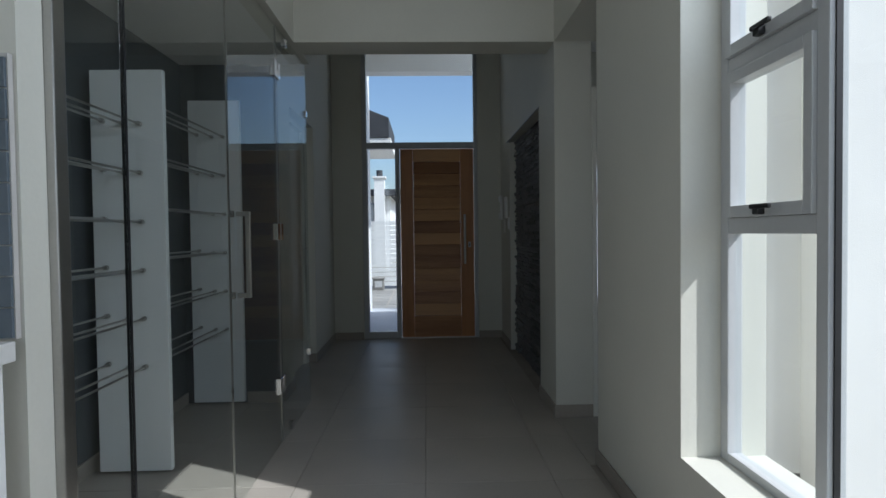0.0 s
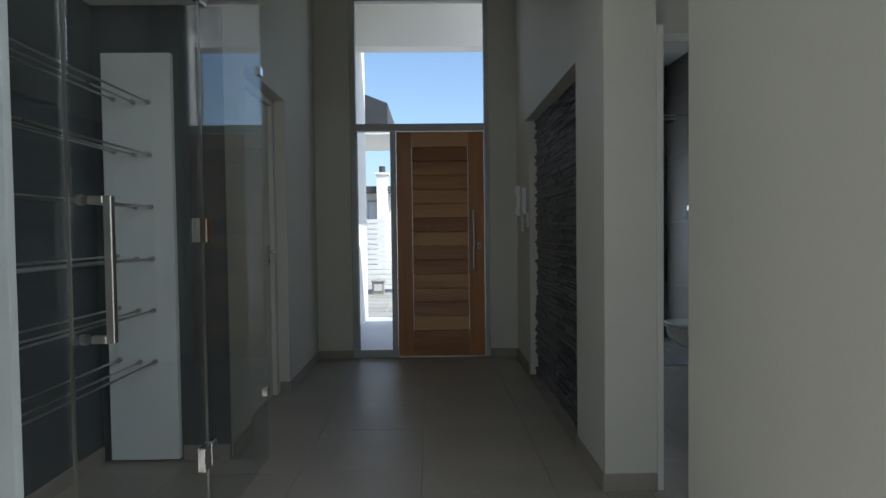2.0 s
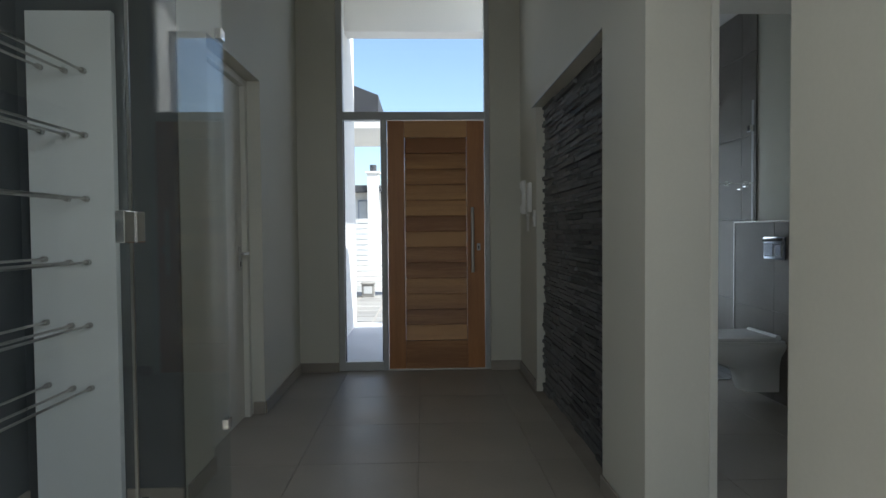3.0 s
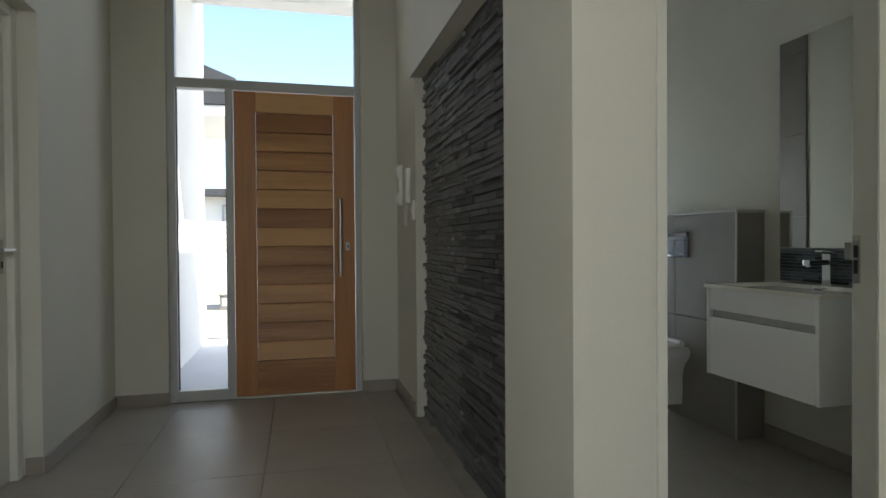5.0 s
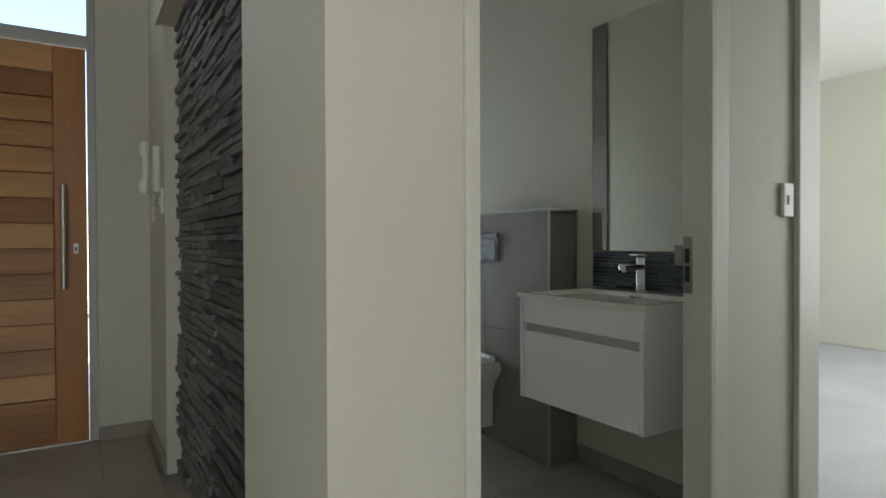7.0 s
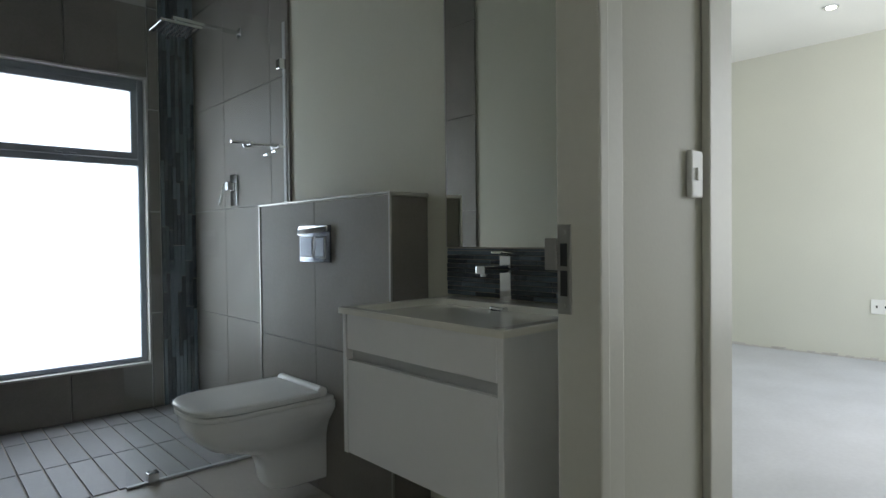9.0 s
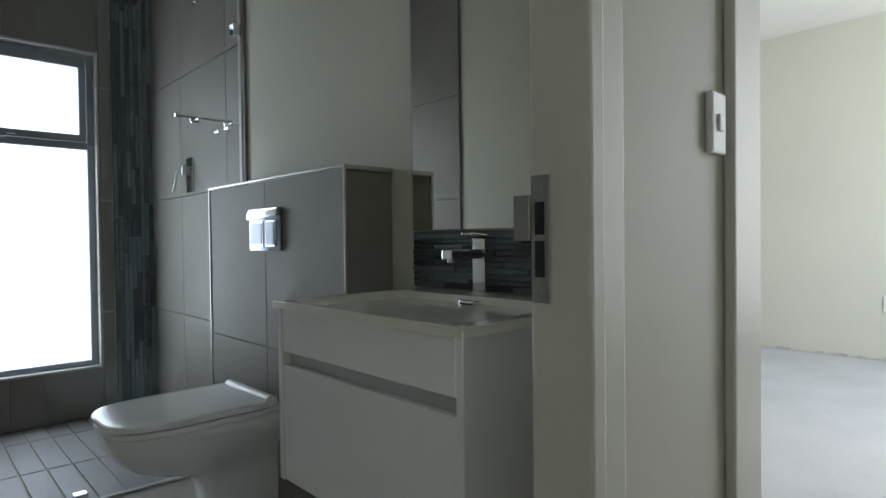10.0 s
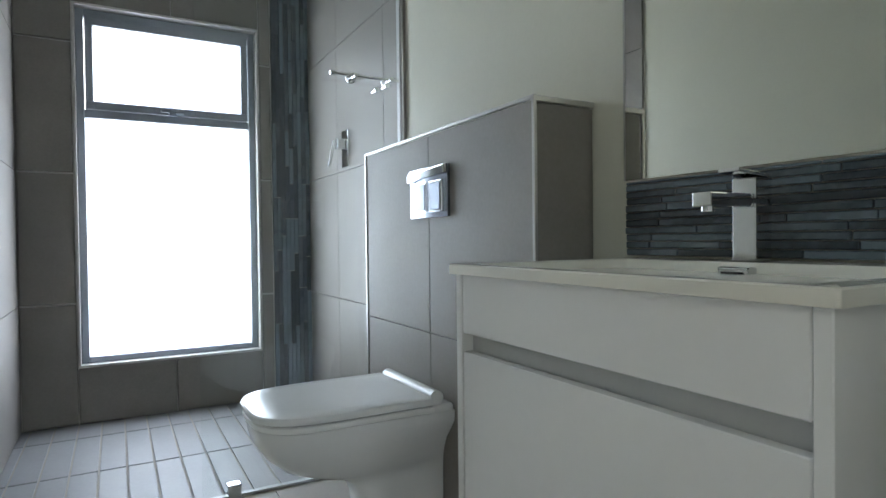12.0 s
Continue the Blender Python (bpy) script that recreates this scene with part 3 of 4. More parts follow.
# ---- toilet with boxed cistern ----
def toilet():
    t = thing("toilet", (2.3, 5.175, 0.07), "white wall-hung ceramic toilet with a closed flat lid", "toilet")
    cy, back = 5.175, 2.5565

    def dee(xf, xb, w, z, n=30, p=3.4, tail=None):
        pts = []
        for k in range(n + 1):
            a = math.pi / 2 + math.pi * k / n
            c, s = math.cos(a), math.sin(a)
            reach = (xb - xf) * 0.55
            pts.append((xf + reach + reach * math.copysign(abs(c) ** (2 / p), c), cy + w * math.copysign(abs(s) ** (2 / p), s), z))
        e = tail or w
        return pts + [(xb, cy - e, z), (xb, cy + e, z)]

    rim = [(2.350, 0.088, 0.070, 0.095), (2.335, 0.098, 0.076, 0.103), (2.325, 0.101, 0.10, 0.106), (2.318, 0.102, 0.15, 0.107), (2.300, 0.104, 0.20, 0.107),
           (2.255, 0.112, 0.232, 0.108), (2.175, 0.132, 0.255, 0.110), (2.105, 0.156, 0.282, 0.116), (2.062, 0.172, 0.318, 0.132), (2.040, 0.179, 0.350, 0.158), (2.032, 0.181, 0.378, 0.178), (2.030, 0.181, 0.405, 0.181), (2.034, 0.178, 0.409, 0.178)]
    part("bowl", loft([dee(xf, back, w, z, tail=e) for xf, w, z, e in rim]), CERAMIC, t, smooth=True)
    part("seat", loft([dee(2.030, 2.49, 0.181, 0.4095), dee(2.022, 2.49, 0.186, 0.413), dee(2.022, 2.49, 0.186, 0.424), dee(2.026, 2.49, 0.183, 0.427)]), PLASTIC, t, "white seat ring", True)
    lid = [dee(2.028, 2.485, 0.182, 0.4285), dee(2.019, 2.485, 0.188, 0.433), dee(2.018, 2.485, 0.189, 0.446), dee(2.022, 2.484, 0.187, 0.451), dee(2.036, 2.482, 0.178, 0.4535), dee(2.09, 2.47, 0.140, 0.4545)]
    part("lid", loft(lid), CERAMIC, t, "flat white closed lid", True)
    bar = part("hinge_cover", tube((2.505, cy - 0.170, 0.446), (2.505, cy + 0.170, 0.446), 0.021, 20), CERAMIC, t, smooth=True)
    for y in (cy - 0.173, cy + 0.1705):
        part("end_cap", tube((2.505, y, 0.446), (2.505, y + 0.0025, 0.446), 0.017, 16), PLASTIC, bar).matrix_parent_inverse = Matrix()
    part("deck", boxes((2.486, back, cy - 0.178, cy + 0.178, 0.395, 0.428), bevel=0.012, seg=3), CERAMIC, t, smooth=True)
    for y in (cy - 0.146, cy + 0.138):
        part("side_fixing", boxes((2.455, 2.485, y, y + 0.008, 0.338, 0.352), bevel=0.003), BLACK, t, "dark side fixing slot")


toilet()

box_wall = structure("wall_cistern_box", boxes((2.572, BX1 - 0.001, 4.64, 5.65, 0.0, 1.205)), GROUT, "taupe tiled half-height cistern boxing")
for b in [(2.556, BX1 - 0.001, 4.622, 4.634, 1.2, 1.214), (2.556, 2.566, 4.622, 5.655, 1.206, 1.216), (2.556, 2.566, 4.622, 4.632, 0.0, 1.2055), (2.556, 2.566, 5.645, 5.655, 0.0, 1.2055)]:
    solid("trim", boxes(b, bevel=0.002, seg=1), STEEL, "thin polished aluminium tile trim", "trim", "structure", "tile trims")


def flush_plate():
    f = thing("flush_plate", (2.555, 5.13, 1.03), "chrome dual flush plate on the tiled boxing", "flush plate")
    n = 12
    prof = [(5.01 + 0.24 * k / n, 2.550 - 0.007 * math.sin(math.pi * k / n)) for k in range(n + 1)]
    rings = []
    for z in (0.955, 0.962, 1.098, 1.105):
        rings.append([(x, y, z) for y, x in prof] + [(2.5585, 5.25, z), (2.5585, 5.01, z)])
    part("plate", loft(rings), SATIN, f, smooth=True)
    lip = boxes((2.537, 2.549, 5.012, 5.248, 1.078, 1.104), bevel=0.003)
    for v in lip.verts:
        if v.co.x < 2.543:
            v.co.z -= (v.co.y - 5.012) * 0.05
    part("lip", lip, CHROME, f, "polished sloping lip")
    for y0, y1 in ((5.122, 5.232), (5.030, 5.108)):
        b = part("button", boxes((2.5405, 2.5495, y0, y1, 0.970, 1.062), bevel=0.003), CHROME, f)
        part("button_face", boxes((2.5385, 2.5402, y0 + 0.010, y1 - 0.010, 0.978, 1.054), bevel=0.0006), SATIN, b).matrix_parent_inverse = Matrix()


flush_plate()


# ---- shower ----
def shower():
    s = thing("shower_screen", (2.35, 5.70, 0), "fixed clear glass shower screen in a slim wall channel", "shower screen")
    part("glass", boxes((1.97, 2.732, 5.696, 5.704, 0.012, 2.14), bevel=0.001, seg=1), GLASS, s)
    part("wall_channel", boxes((2.722, 2.7395, 5.685, 5.715, 1.22, 2.14), bevel=0.002, seg=1), ALU, s, "slim aluminium wall channel")
    part("floor_bracket", boxes((2.05, 2.095, 5.68, 5.72, 0.004, 0.05), bevel=0.003), CHROME, s, "chrome floor bracket")
    part("wall_bracket", boxes((2.69, 2.735, 5.68, 5.72, 1.90, 1.95), bevel=0.003), CHROME, s, "chrome wall bracket")
    part("floor_seal", boxes((1.97, 2.55, 5.69, 5.71, 0.003, 0.0115)), ALU, s)
    h = thing("rain_shower", (2.4, 6.2, 2.2), "square chrome rain shower head on a wall arm", "shower head")
    part("arm", boxes((2.36, 2.7265, 6.20, 6.225, 2.205, 2.225), bevel=0.003), CHROME, h)
    part("neck", tube((2.375, 6.2125, 2.17), (2.375, 6.2125, 2.21), 0.014), CHROME, h, smooth=True)
    head = part("head", boxes((2.27, 2.48, 6.11, 6.315, 2.155, 2.17), bevel=0.003), CHROME, h)
    bm = bmesh.new()
    for i in range(8):
        for j in range(8):
            tube((2.29 + i * 0.0243, 6.127 + j * 0.0243, 2.150), (2.29 + i * 0.0243, 6.127 + j * 0.0243, 2.156), 0.004, 6, bm)
    part("nozzles", bm, BLACK, head).matrix_parent_inverse = Matrix()
    part("rosette", boxes((2.716, 2.7265, 6.185, 6.24, 2.19, 2.24), bevel=0.003), CHROME, h)
    m = thing("shower_mixer", (2.72, 6.33, 1.38), "chrome shower mixer plate with a lever", "tap")
    part("plate", boxes((2.718, 2.7265, 6.28, 6.37, 1.25, 1.43), bevel=0.003), CHROME, m)
    part("knob", boxes((2.675, 2.717, 6.305, 6.345, 1.335, 1.385), bevel=0.004), CHROME, m)
    part("lever", tube((2.665, 6.325, 1.375), (2.645, 6.345, 1.25), 0.007), CHROME, m, smooth=True)
    r = thing("towel_rail", (2.565, 5.695, 1.506), "short chrome rail on the shower glass", "towel rail")
    part("bar", tube((2.44, 5.650, 1.506), (2.70, 5.650, 1.506), 0.0055), CHROME, r, smooth=True)
    part("tip", tube((2.425, 5.650, 1.506), (2.45, 5.650, 1.506), 0.008), CHROME, r, smooth=True)
    for x in (2.52, 2.665):
        post = part("post", tube((x, 5.636, 1.506), (x, 5.6955, 1.506), 0.009), CHROME, r, smooth=True)
        part("rose", tube((x, 5.690, 1.506), (x, 5.6957, 1.506), 0.020, 20), CHROME, post, smooth=True).matrix_parent_inverse = Matrix()
    for x, z in ((2.608, 1.462), (2.65, 1.482)):
        k = thing("robe_hook", (x, 5.69, z), "small round chrome knob on the shower glass", "hook", "glass knobs")
        part("stem", tube((x, 5.655, z), (x, 5.6955, z), 0.005), CHROME, k, smooth=True)
        part("knob", tube((x, 5.645, z), (x, 5.656, z), 0.010, 16), CHROME, k, smooth=True)


shower()


def shower_window():
    w = thing("window_2", (2.0, BY1 + 0.08, 0.3), "grey aluminium window with frosted panes and a top-hung vent", "window", kind="structure")
    y0, y1 = BY1 + 0.05, BY1 + 0.10
    for n, b in [("frame_side", (WX0, WX0 + 0.035, y0, y1, WZ0, WZ1)), ("frame_side", (WX1 - 0.035, WX1, y0, y1, WZ0, WZ1)), ("frame_sill", (WX0 + 0.035, WX1 - 0.035, y0, y1, WZ0, WZ0 + 0.03)),
                 ("frame_head", (WX0 + 0.035, WX1 - 0.035, y0, y1, WZ1 - 0.04, WZ1)), ("transom", (WX0 + 0.035, WX1 - 0.035, y0, y1, 1.52, 1.56))]:
        part(n, boxes(b, bevel=0.004), ALUG, w)
    v = part("vent_sash", boxes((WX0 + 0.04, WX1 - 0.04, y0 - 0.012, y1 - 0.02, 1.562, 1.602), (WX0 + 0.04, WX1 - 0.04, y0 - 0.012, y1 - 0.02, 1.98, 2.018), (WX0 + 0.04, WX0 + 0.075, y0 - 0.012, y1 - 0.02, 1.602, 1.98), (WX1 - 0.075, WX1 - 0.04, y0 - 0.012, y1 - 0.02, 1.602, 1.98), bevel=0.003), ALUG, w)
    part("latch", boxes((1.95, 2.06, y0 - 0.034, y0 - 0.013, 1.572, 1.588), (1.985, 2.02, y0 - 0.0335, y0 - 0.0125, 1.555, 1.60), bevel=0.004), ALUG, v, "grey window latch").matrix_parent_inverse = Matrix()
    for b in [(WX0 + 0.03, WX1 - 0.03, y0 + 0.02, y0 + 0.026, WZ0 + 0.025, 1.525), (WX0 + 0.07, WX1 - 0.07, y0 + 0.005, y0 + 0.011, 1.598, 1.985)]:
        part("pane", boxes(b), FROST, w, "frosted glass pane")
    for b in [(WX0 - 0.012, WX0 - 0.001, BY1 - 0.001, BY1 + 0.14, WZ0, WZ1), (WX1 + 0.001, WX1 + 0.012, BY1 - 0.001, BY1 + 0.14, WZ0, WZ1), (WX0 - 0.012, WX1 + 0.012, BY1 - 0.001, BY1 + 0.14, WZ0 - 0.012, WZ0 - 0.001), (WX0 - 0.012, WX1 + 0.012, BY1 - 0.001, BY1 + 0.14, WZ1 + 0.001, WZ1 + 0.012)]:
        solid("trim", boxes(b), GROUTW, "pale tiled window reveal", "trim", "structure", "window reveals")


shower_window()


# ---- tall side window ----
def side_window():
    w = thing("window_3", (1.22, 0.7, 0.4), "tall white aluminium window with top-hung sashes", "window", kind="structure")
    x0, x1 = 1.165, 1.215
    top = 2.75
    ys = [1.62, 1.14, 0.66, 0.17, -0.35]
    for k, (a, b) in enumerate(zip(ys, ys[1:])):
        part("mullion", boxes((x0, x1, a - 0.045, a, 0.40, top), bevel=0.004), ALU, w)
        if k:
            for z0, z1 in ((0.40, 0.43), (2.70, 2.75)):
                part("transom", boxes((x0 + 0.002, x1 - 0.002, b, a - 0.045, z0, z1), bevel=0.003), ALU, w)
            p = part("pane", boxes((1.187, 1.193, b + 0.005, a - 0.05, 0.425, 2.705)), PANE, w, "tall clear glass pane")
            p.visible_shadow = False
            part("gasket", boxes((x0 + 0.014, x0 + 0.030, a - 0.0510, a - 0.0455, 0.43, 2.70)), BLACK, w, "black rubber gasket")
            continue
        for z0, z1 in ((0.40, 0.43), (1.15, 1.20), (1.66, 1.71), (2.70, 2.75)):
            part("transom", boxes((x0 + 0.002, x1 - 0.002, b, a - 0.045, z0, z1), bevel=0.003), ALU, w)
        p = part("pane", boxes((1.187, 1.193, b + 0.005, a - 0.04, 0.425, 1.155)), PANE, w, "clear glass pane")
        p.visible_shadow = False
        for z0, z1 in ((1.20, 1.66), (1.71, 2.70)):
            y1s, y0s = a - 0.047, b + 0.002
            s = part("sash", boxes((x0 - 0.012, x1 - 0.01, y1s - 0.035, y1s, z0 + 0.001, z1 - 0.001), (x0 - 0.012, x1 - 0.01, y0s, y0s + 0.035, z0 + 0.001, z1 - 0.001), (x0 - 0.012, x1 - 0.01, y0s + 0.035, y1s - 0.035, z0 + 0.001, z0 + 0.038), (x0 - 0.012, x1 - 0.01, y0s + 0.035, y1s - 0.035, z1 - 0.036, z1 - 0.001), bevel=0.003), ALU, w)
            g = part("pane", boxes((1.180, 1.186, y0s + 0.03, y1s - 0.03, z0 + 0.033, z1 - 0.03)), PANE, s)
            g.matrix_parent_inverse = Matrix()
            g.visible_shadow = False
            c = (y0s + y1s) / 2
            bm = boxes((x0 - 0.035, x0 - 0.013, c - 0.015, c + 0.015, z0 + 0.006, z0 + 0.034), (x0 - 0.042, x0 - 0.030, c - 0.075, c + 0.02, z0 + 0.022, z0 + 0.036), bevel=0.004)
            part("latch", bm, BLACK, s, "black window latch").matrix_parent_inverse = Matrix()
    part("mullion", boxes((x0, x1, -0.35, -0.31, 0.40, top), bevel=0.004), ALU, w)


side_window()

# ---- bedroom fittings ----
dl = thing("downlight", (6.3, 4.24, 2.69), "small round recessed ceiling downlight", "downlight")
bm = bmesh.new()
tube((6.3, 4.24, 2.69), (6.3, 4.24, 2.699), 0.05, 24, bm)
part("rim", bm, CHROME, dl, smooth=True)
part("lamp", tube((6.3, 4.24, 2.686), (6.3, 4.24, 2.6895), 0.033, 20), LAMPGLOW, dl)
so = thing("wall_socket", (7.19, 4.1, 0.5), "white double wall socket on the bedroom wall", "socket", "wall plates")
part("plate", boxes((7.188, 7.199, 4.04, 4.18, 0.385, 0.505), bevel=0.003), PLASTIC, so)
for y in (4.08, 4.14):
    part("hole", boxes((7.1865, 7.1885, y - 0.006, y + 0.006, 0.435, 0.455)), BLACK, so)

bmd = bmesh.new()
q = random.Random(3)
for i in range(60):
    y = 2.5 + i * 0.058
    add_box(bmd, 7.19 - q.uniform(0.004, 0.02), 7.1995, y, y + 0.058, 0.0005, q.uniform(0.006, 0.022))
solid("trim", bmd, GROUTW, "rough mortar line at the foot of the bare wall", "trim", "structure")

# ---- kitchen end ----
solid("worktop", boxes((-3.1, -0.632, 0.35, 0.875, 0.92, 0.96), bevel=0.003), QUARTZ, "white stone kitchen worktop", "worktop")
ku = thing("kitchen_unit", (-1.6, 0.6, 0), "white gloss kitchen base unit under the worktop", "cabinet")
part("body", boxes((-2.2, -0.66, 0.4, 0.875, 0.1, 0.918)), GLOSSW, ku)
part("plinth", boxes((-2.2, -0.68, 0.45, 0.875, 0.0, 0.099)), GLOSSW, ku)
for i in range(2):
    part("door", boxes((-2.19 + i * 0.76, -1.44 + i * 0.76, 0.38, 0.398, 0.11, 0.91), bevel=0.002), GLOSSW, ku)

# ---- outside ----
structure("porch_slab", boxes((-3, 4, YD + 0.22, 9.0, -0.14, -0.02)), SCREED, "pale concrete porch slab")
structure("porch_wall", boxes((-1.0, -0.66, YD + 0.22, 8.9, -0.14, 4.2)), PLASTER, "white plastered porch wall")
structure("porch_roof", boxes((-1.0, 1.7, YD + 0.22, 8.25, 4.0, 4.2), (-0.66, 1.7, 8.0, 8.25, 3.42, 4.0)), PLASTER, "white plastered porch roof and beam")
structure("porch_column", boxes((1.35, 1.7, 8.0, 8.25, -0.14, 3.42)), PLASTER, "white plastered porch column")
structure("roof", boxes((-3.4, 1.4, -2.85, YD + 0.22, 3.62, 3.8), (1.2, 2.9, YC - 0.1, BY1 + 0.2, 3.0, 3.15)), PLASTER, "flat white roof slab")
structure("courtyard_wall", boxes((1.95, 6.0, YC - 0.42, YC - 0.16, -0.14, 3.4)), PLASTER, "white plastered courtyard wall")
# unseen overhang, added and sized to hold back sun through the tall window
structure("eave", boxes((1.32, 1.55, -2.85, YC - 0.42, 3.0, 3.15)), PLASTER, "unseen white overhang added to limit the sun patches")
drive = structure("road_drive", boxes((-8, 10, 9.0, 14, -0.14, -0.09)), GROUT, "grey paved driveway")


def neighbour(x, y, w, d, h, name_label):
    t = thing("house", (x, y, -0.14), name_label, "house", "neighbouring houses")
    part("wall", boxes((x - w / 2, x + w / 2, y, y + d, -0.14, h)), PLASTER, t)
    bm = loft([[(x - w / 2 - 0.5, y - 0.6, h), (x + w / 2 + 0.5, y - 0.6, h), (x + w / 2 + 0.5, y + d + 0.5, h), (x - w / 2 - 0.5, y + d + 0.5, h)],
               [(x - w / 2 - 0.5, y - 0.6, h + 0.25), (x + w / 2 + 0.5, y - 0.6, h + 0.25), (x + w / 2 + 0.5, y + d + 0.5, h + 0.25), (x - w / 2 - 0.5, y + d + 0.5, h + 0.25)],
               [(x - w / 5, y + d / 2 - 0.2, h + 0.5), (x + w / 5, y + d / 2 - 0.2, h + 0.5), (x + w / 5, y + d / 2 + 0.2, h + 0.5), (x - w / 5, y + d / 2 + 0.2, h + 0.5)]])
    part("roof", bm, ROOF, t, "dark charcoal tiled roof")
    return t


far = neighbour(-5.0, 25, 7.4, 7, 2.75, "white plastered house with a dark roof and chimney")
ch = part("chimney", boxes((-1.92, -1.50, 24.3, 24.9, -0.14, 3.45), (-1.98, -1.44, 24.24, 24.96, 3.45, 3.53)), PLASTER, far, "white plastered chimney")
part("cowl", tube((-1.71, 24.6, 3.53), (-1.71, 24.6, 3.80), 0.13, 12), ROOF, ch).matrix_parent_inverse = Matrix()
wf = part("window", boxes((-2.36, -1.95, 24.9, 24.99, 1.5, 2.45)), ALUG, far)
part("pane", boxes((-2.31, -2.0, 24.88, 24.895, 1.56, 2.39)), ALU, wf).matrix_parent_inverse = Matrix()
own = thing("garage_wing", (-2.4, 10, -0.14), "white plastered wing with a dark fascia roof", "house wing")
part("wall", boxes((-4.5, -1.2, 10.3, 11.4, -0.14, 2.68)), PLASTER, own)
part("soffit", boxes((-4.6, -0.40, 10.02, 11.9, 2.69, 2.82)), PLASTER, own)
part("roof", loft([[(-4.8, y, 2.83), (-0.43, y, 2.83), (-0.43, y, 3.17), (-4.8, y, 4.9)] for y in (10.0, 12.0)]), ROOF, own, "dark charcoal roof with a raking fascia")
fence = thing("slat_fence", (-0.5, 13, -0.1), "white horizontal slat boundary fence", "fence")
for i in range(14):
    part("slat", boxes((-4.2, 4.2, 13, 13.03, -0.02 + i * 0.105, 0.068 + i * 0.105)), SLATW, fence)
for x in (-4.1, -1.4, 1.3, 4.1):
    part("post", boxes((x - 0.05, x + 0.05, 13.031, 13.1, -0.12, 1.45)), SLATW, fence)
mb = thing("meter_box", (-0.86, 12.72, -0.09), "small grey meter box by the slat fence", "meter box")
part("body", boxes((-0.98, -0.74, 12.62, 12.82, -0.085, 0.16), bevel=0.012), PAVE, mb)
part("cover", boxes((-0.94, -0.78, 12.608, 12.6195, -0.02, 0.12), bevel=0.003), ALU, mb, "pale cover plate")
part("lid", boxes((-1.0, -0.72, 12.60, 12.84, 0.161, 0.19), bevel=0.008), PAVE, mb)

# ---- pieces: tiles, stone, mosaic ----
def box_mesh(name, mat, sx, sy, sz, bevel):
    return mesh_of(name, boxes((-sx / 2, sx / 2, -sy / 2, sy / 2, -sz / 2, sz / 2), bevel=bevel, seg=1), mat)


TILE_CACHE = {}


def tile(parent, x0, x1, y0, y1, z0, z1, mat, gap=0.003, bevel=0.0012, flat="z"):
    g = [gap / 2 if flat != a else 0 for a in "xyz"]
    size = (round(x1 - x0 - 2 * g[0], 4), round(y1 - y0 - 2 * g[1], 4), round(z1 - z0 - 2 * g[2], 4))
    if min(size) <= 0.003:
        return
    key = (size, mat.name)
    if key not in TILE_CACHE:
        TILE_CACHE[key] = box_mesh("tile", mat, *size, bevel)
    piece("tile", TILE_CACHE[key], parent, Matrix.Translation(((x0 + x1) / 2, (y0 + y1) / 2, (z0 + z1) / 2)))


def floor_tiles(parent, x0, x1, y0, y1, s, mat, ox=0.0, oy=0.0, sy=None, z=0.0, gap=0.002):
    sy = sy or s
    x = x0 + (ox % s or s) - s
    while x < x1 - 1e-4:
        y = y0 + (oy % sy or sy) - sy
        while y < y1 - 1e-4:
            a, b, c, d = max(x, x0), min(x + s, x1), max(y, y0), min(y + sy, y1)
            if b - a > 0.01 and d - c > 0.01:
                tile(parent, a, b, c, d, z - 0.0075, z, mat, gap)
            y += sy
        x += s


floor_tiles(floor, -1.48, XR, -2.7, YD + 0.02, 0.6, TILEF, ox=0.45, oy=0.3)
floor_tiles(floor, XR, 2.80, YC, YB, 0.6, TILEF, ox=0.2, oy=0.3)
floor_tiles(floor, 1.250, 2.88, YB, YW, 0.6, TILEF, ox=0.3)
floor_tiles(floor, 1.250, 2.194, YW, YW + 0.11, 0.9, TILEF)
floor_tiles(floor, BX0, BX1, YW + 0.11, 5.72, 0.6, TILEF, ox=0.3, oy=0.2)
floor_tiles(floor, BX0, BX1, 5.72, BY1 + 0.012, 0.098, TILESH, ox=0.05, oy=0.5, sy=0.49, gap=0.008)
floor_tiles(drive, -2, 2, 9.0, 13, 0.5, PAVE, z=-0.085, gap=0.03)


def wall_tiles(parent, axis, at, u0, u1, zs, us, mat, thick=0.012, side=-1, gap=0.003):
    for a, b in zip(us, us[1:]):
        for c, d in zip(zs, zs[1:]):
            lo, hi = max(a, u0), min(b, u1)
            if hi - lo < 0.01:
                continue
            p, q = sorted((at, at + side * thick))
            if axis == "y":
                tile(parent, lo, hi, p, q, c, d, mat, gap, flat="y")
            else:
                tile(parent, p, q, lo, hi, c, d, mat, gap, flat="x")


ZT = [0.0, 0.595, 1.235, 1.875, 2.51, 2.87]
for c, d in zip(ZT, ZT[1:]):
    tile(wall_shower, BX0 + 0.012, WX0 - 0.012, BY1, BY1 + 0.011, c, d, TILEW, 0.009, flat="y")
    tile(wall_shower, WX1 + 0.012, 2.51, BY1, BY1 + 0.011, c, d, TILEW, 0.009, flat="y")
for a, b in ((WX0 - 0.012, 2.0), (2.0, WX1 + 0.012)):
    tile(wall_shower, a, b, BY1, BY1 + 0.011, 0.0, WZ0 - 0.012, TILEW, flat="y")
    tile(wall_shower, a, b, BY1, BY1 + 0.011, WZ1 + 0.012, 2.51, TILEW, flat="y")
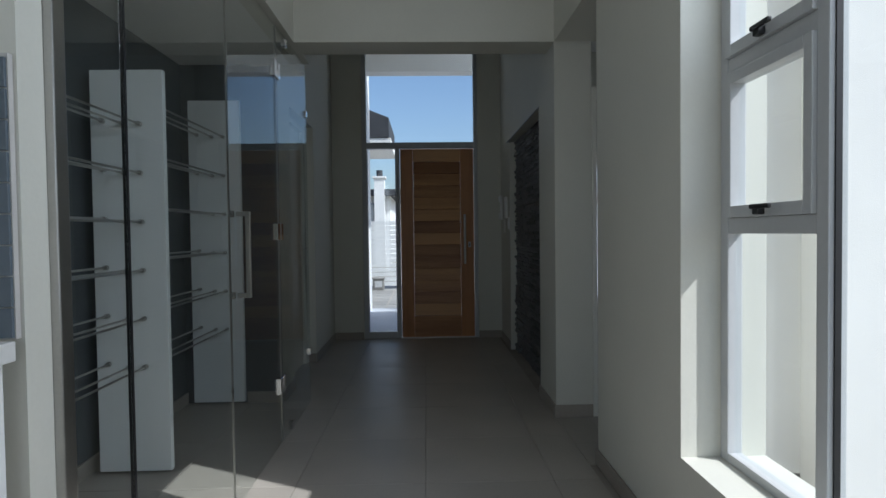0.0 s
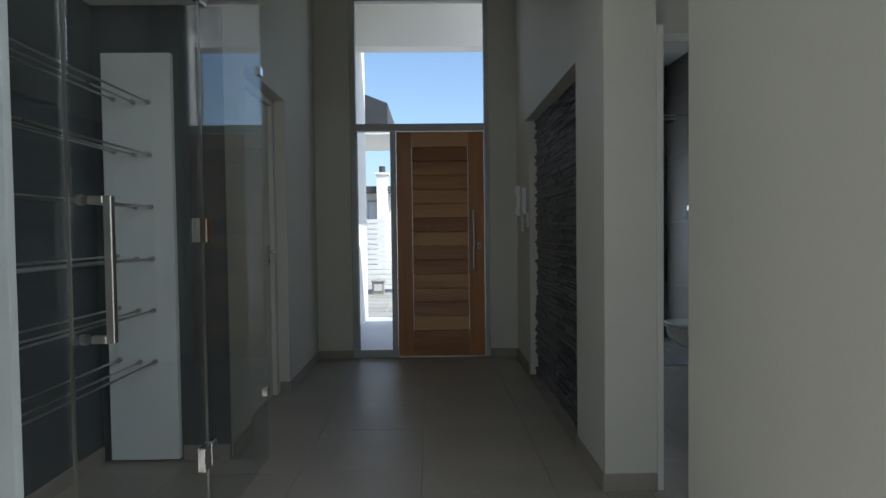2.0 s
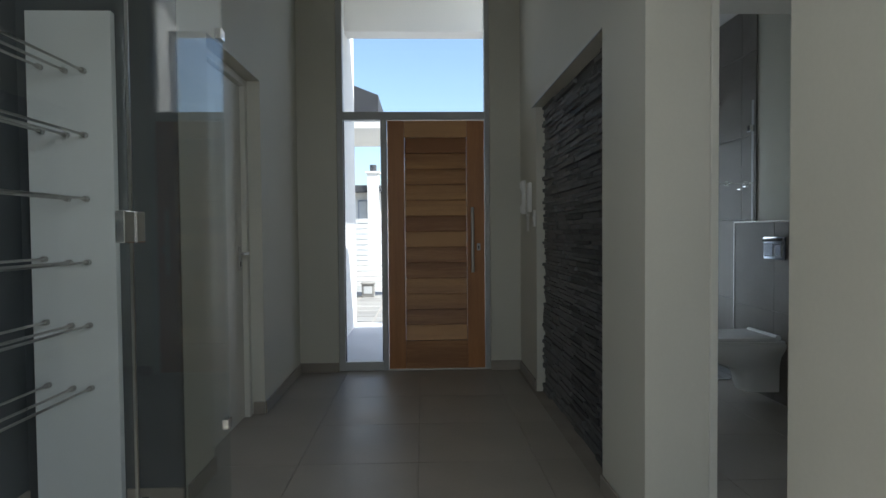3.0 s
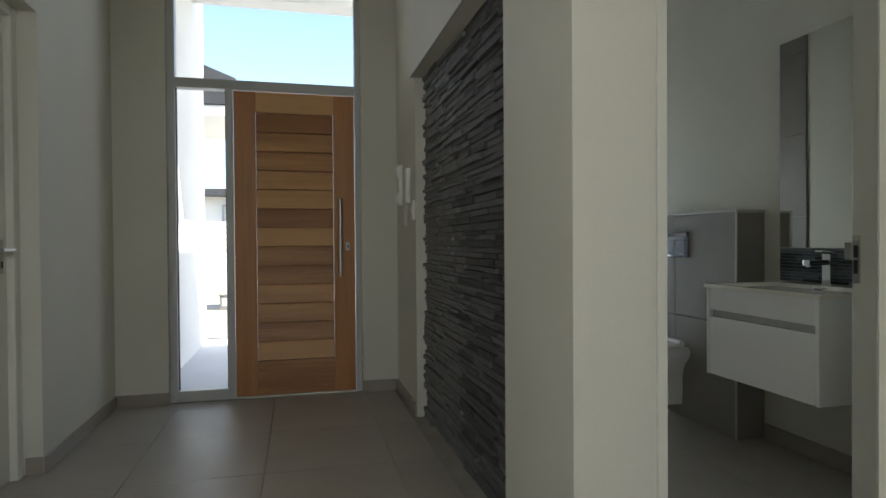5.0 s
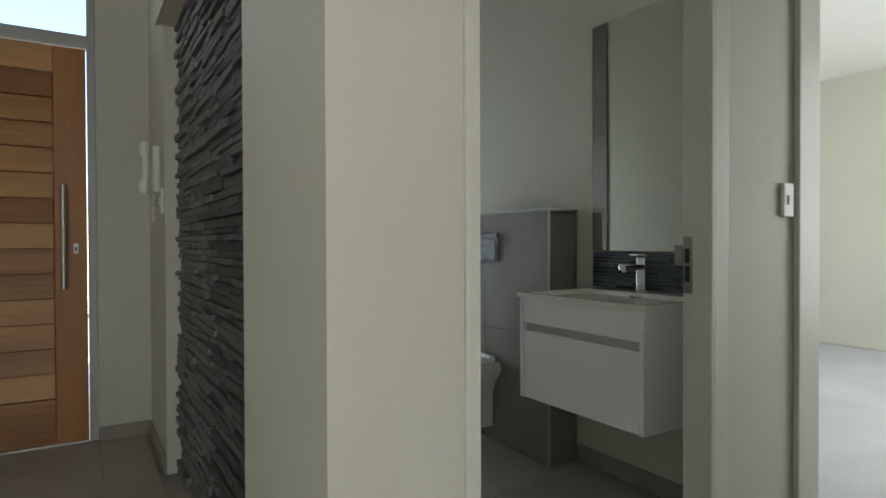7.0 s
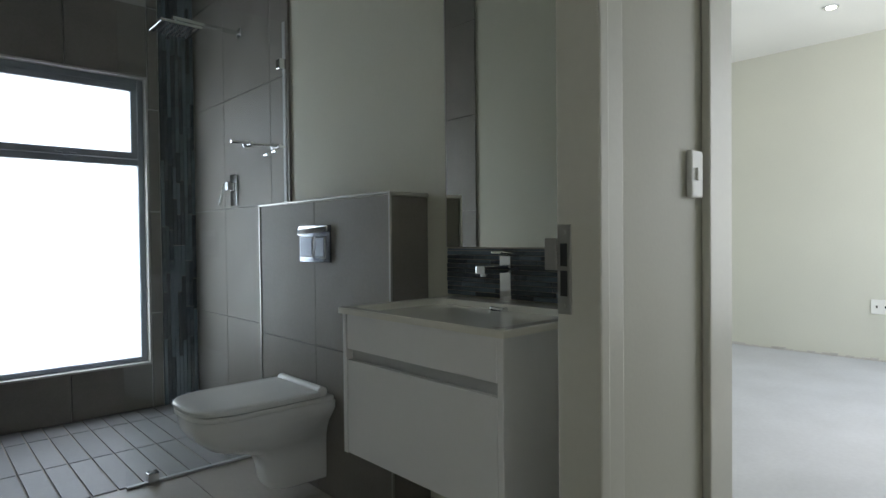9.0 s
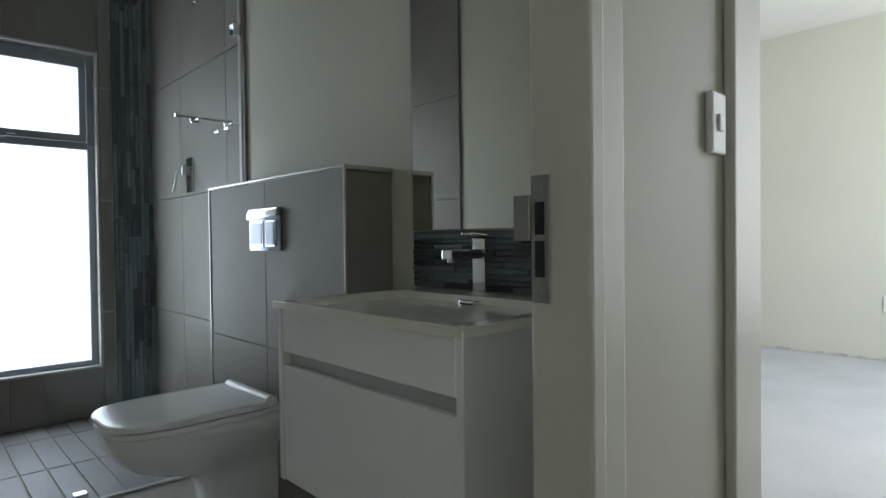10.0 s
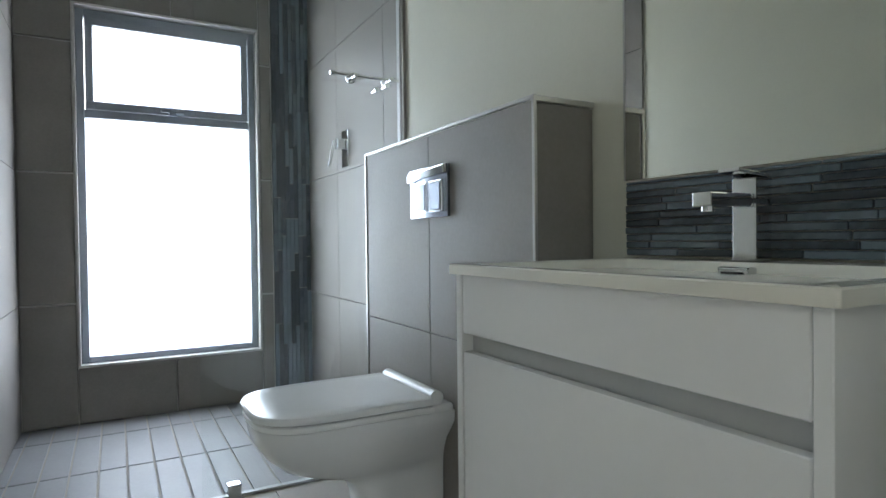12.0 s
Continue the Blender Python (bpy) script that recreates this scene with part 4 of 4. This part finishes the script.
# dark feature strip of narrow upright tiles beside the window
rng = random.Random(5)
for k in range(9):
    z = 0.0
    while z < 2.86:
        h = rng.choice((0.2, 0.3, 0.42))
        tile(wall_shower, 2.512 + k * 0.0238, 2.512 + (k + 1) * 0.0238, BY1 - rng.uniform(0, 0.004), BY1 + 0.011, z, min(z + h, 2.87), MOSAIC, 0.002, 0.0008, "y")
        z += h
shower_right = structure("wall_shower_right", boxes((2.7385, 2.7395, 5.66, BY1 + 0.012, 0, 2.87)), GROUTW, "taupe tiled shower side wall")
wall_tiles(shower_right, "x", 2.738, 5.66, BY1, ZT, [5.66, 5.86, 6.46, 7.06], TILEW)
shower_left = structure("wall_shower_left", boxes((BX0 + 0.0005, BX0 + 0.0015, 5.75, BY1 + 0.012, 0, 2.87)), GROUTW, "taupe tiled shower side wall")
wall_tiles(shower_left, "x", BX0 + 0.0016, 5.75, BY1, ZT, [5.75, 6.35, 6.95], TILEW, side=1)
wall_tiles(box_wall, "x", 2.5715, 4.634, 5.645, [0.0, 0.605, 1.205], [4.634, 5.145, 5.645], TILEW, 0.011)
wall_tiles(box_wall, "y", 4.639, 2.567, BX1 - 0.001, [0.0, 0.605, 1.199], [2.567, 2.74], TILEW, 0.011)
# mosaic splashback
splash = structure("wall_splashback", boxes((2.733, 2.739, 3.885, 4.515, 0.848, 1.012)), GROUT, "slate blue linear mosaic splashback")
z = 0.849
while z < 1.005:
    h = rng.choice((0.0145, 0.0155, 0.0165))
    y = 3.885
    while y < 4.514:
        w = rng.uniform(0.10, 0.30)
        tile(splash, 2.7325 - rng.uniform(0.004, 0.009), 2.7329, y, min(y + w, 4.514), z, min(z + h, 1.011), MOSAIC, 0.002, 0.0015, "x")
        y += w
    z += h
# slate blue kitchen wall tiles
kwall = structure("wall_kitchen_tiles", boxes((-2.2, -0.637, 0.884, 0.899, 0.962, 1.53)), GROUTW, "slate blue subway tiled splashback")
r = 0
zz = 0.964
while zz < 1.5:
    x = -2.2 + (0.1 if r % 2 else 0.0)
    while x < -0.65:
        tile(kwall, x, min(x + 0.2, -0.637), 0.876, 0.8835, zz, zz + 0.062, SUBWAY, 0.003, 0.001, "y")
        x += 0.2
    zz += 0.062
    r += 1

# ledge stone cladding in the hall recess
stone = structure("wall_stone", boxes((XR + 0.105, XR + 0.119, 3.825, 5.468, 0.0, 2.038)), STONE, "dark grey split-face ledge stone cladding")


def stone_mesh(k):
    q = random.Random(40 + k)
    bm = boxes((-0.5, 0.5, -0.5, 0.5, -0.5, 0.5))
    bmesh.ops.subdivide_edges(bm, edges=[e for e in bm.edges if abs(e.verts[0].co.y - e.verts[1].co.y) > 0.5], cuts=3)
    for v in bm.verts:
        if v.co.x < 0:
            v.co.x += q.uniform(-0.10, 0.14)
            v.co.z *= q.uniform(0.84, 1.0)
            v.co.y *= q.uniform(0.97, 1.0)
    return mesh_of("stone", bm, STONE)


VARIANTS = [stone_mesh(k) for k in range(14)]
rng = random.Random(11)
rest = bmesh.new()
count, z = 0, 0.0
rows_of_stone = []
while z < 2.03:
    h = min(rng.choice((0.018, 0.023, 0.028, 0.034)), 2.037 - z)
    y = 3.826
    while y < 5.465:
        w = rng.uniform(0.12, 0.40)
        if 5.467 - (y + w) < 0.1:
            w = 5.467 - y
        rows_of_stone.append((y, w, z, h, rng.uniform(0.012, 0.036), rng.choice(VARIANTS), rng.uniform(-0.01, 0.01), rng.uniform(-0.02, 0.02)))
        y += w
    z += h
for y, w, z, h, dpt, me, ax, az in rows_of_stone:
    m = Matrix.LocRotScale((XR + 0.106 - dpt / 2, y + w / 2, z + h / 2), Euler((ax, 0, az)), (dpt, w - 0.003, h * 0.9))
    if y < 4.55 and count < 300:
        piece("stone", me, stone, m)
        count += 1
    else:
        base = len(rest.verts)
        rest.from_mesh(me)
        rest.verts.ensure_lookup_table()
        for v in rest.verts[base:]:
            v.co = m @ v.co
far_stones = part("far_stones", rest, STONE, stone, "dark split ledge stones")
tagged(far_stones, kind="stuff")
# pale strip imitates the bright line of sky light on the recess's top edge
solid("trim", boxes((XR - 0.004, XR + 0.008, 3.825, 5.468, 2.033, 2.0395), bevel=0.001, seg=1), ALU, "thin pale strip standing in for sky light on the recess edge", "trim", "structure")
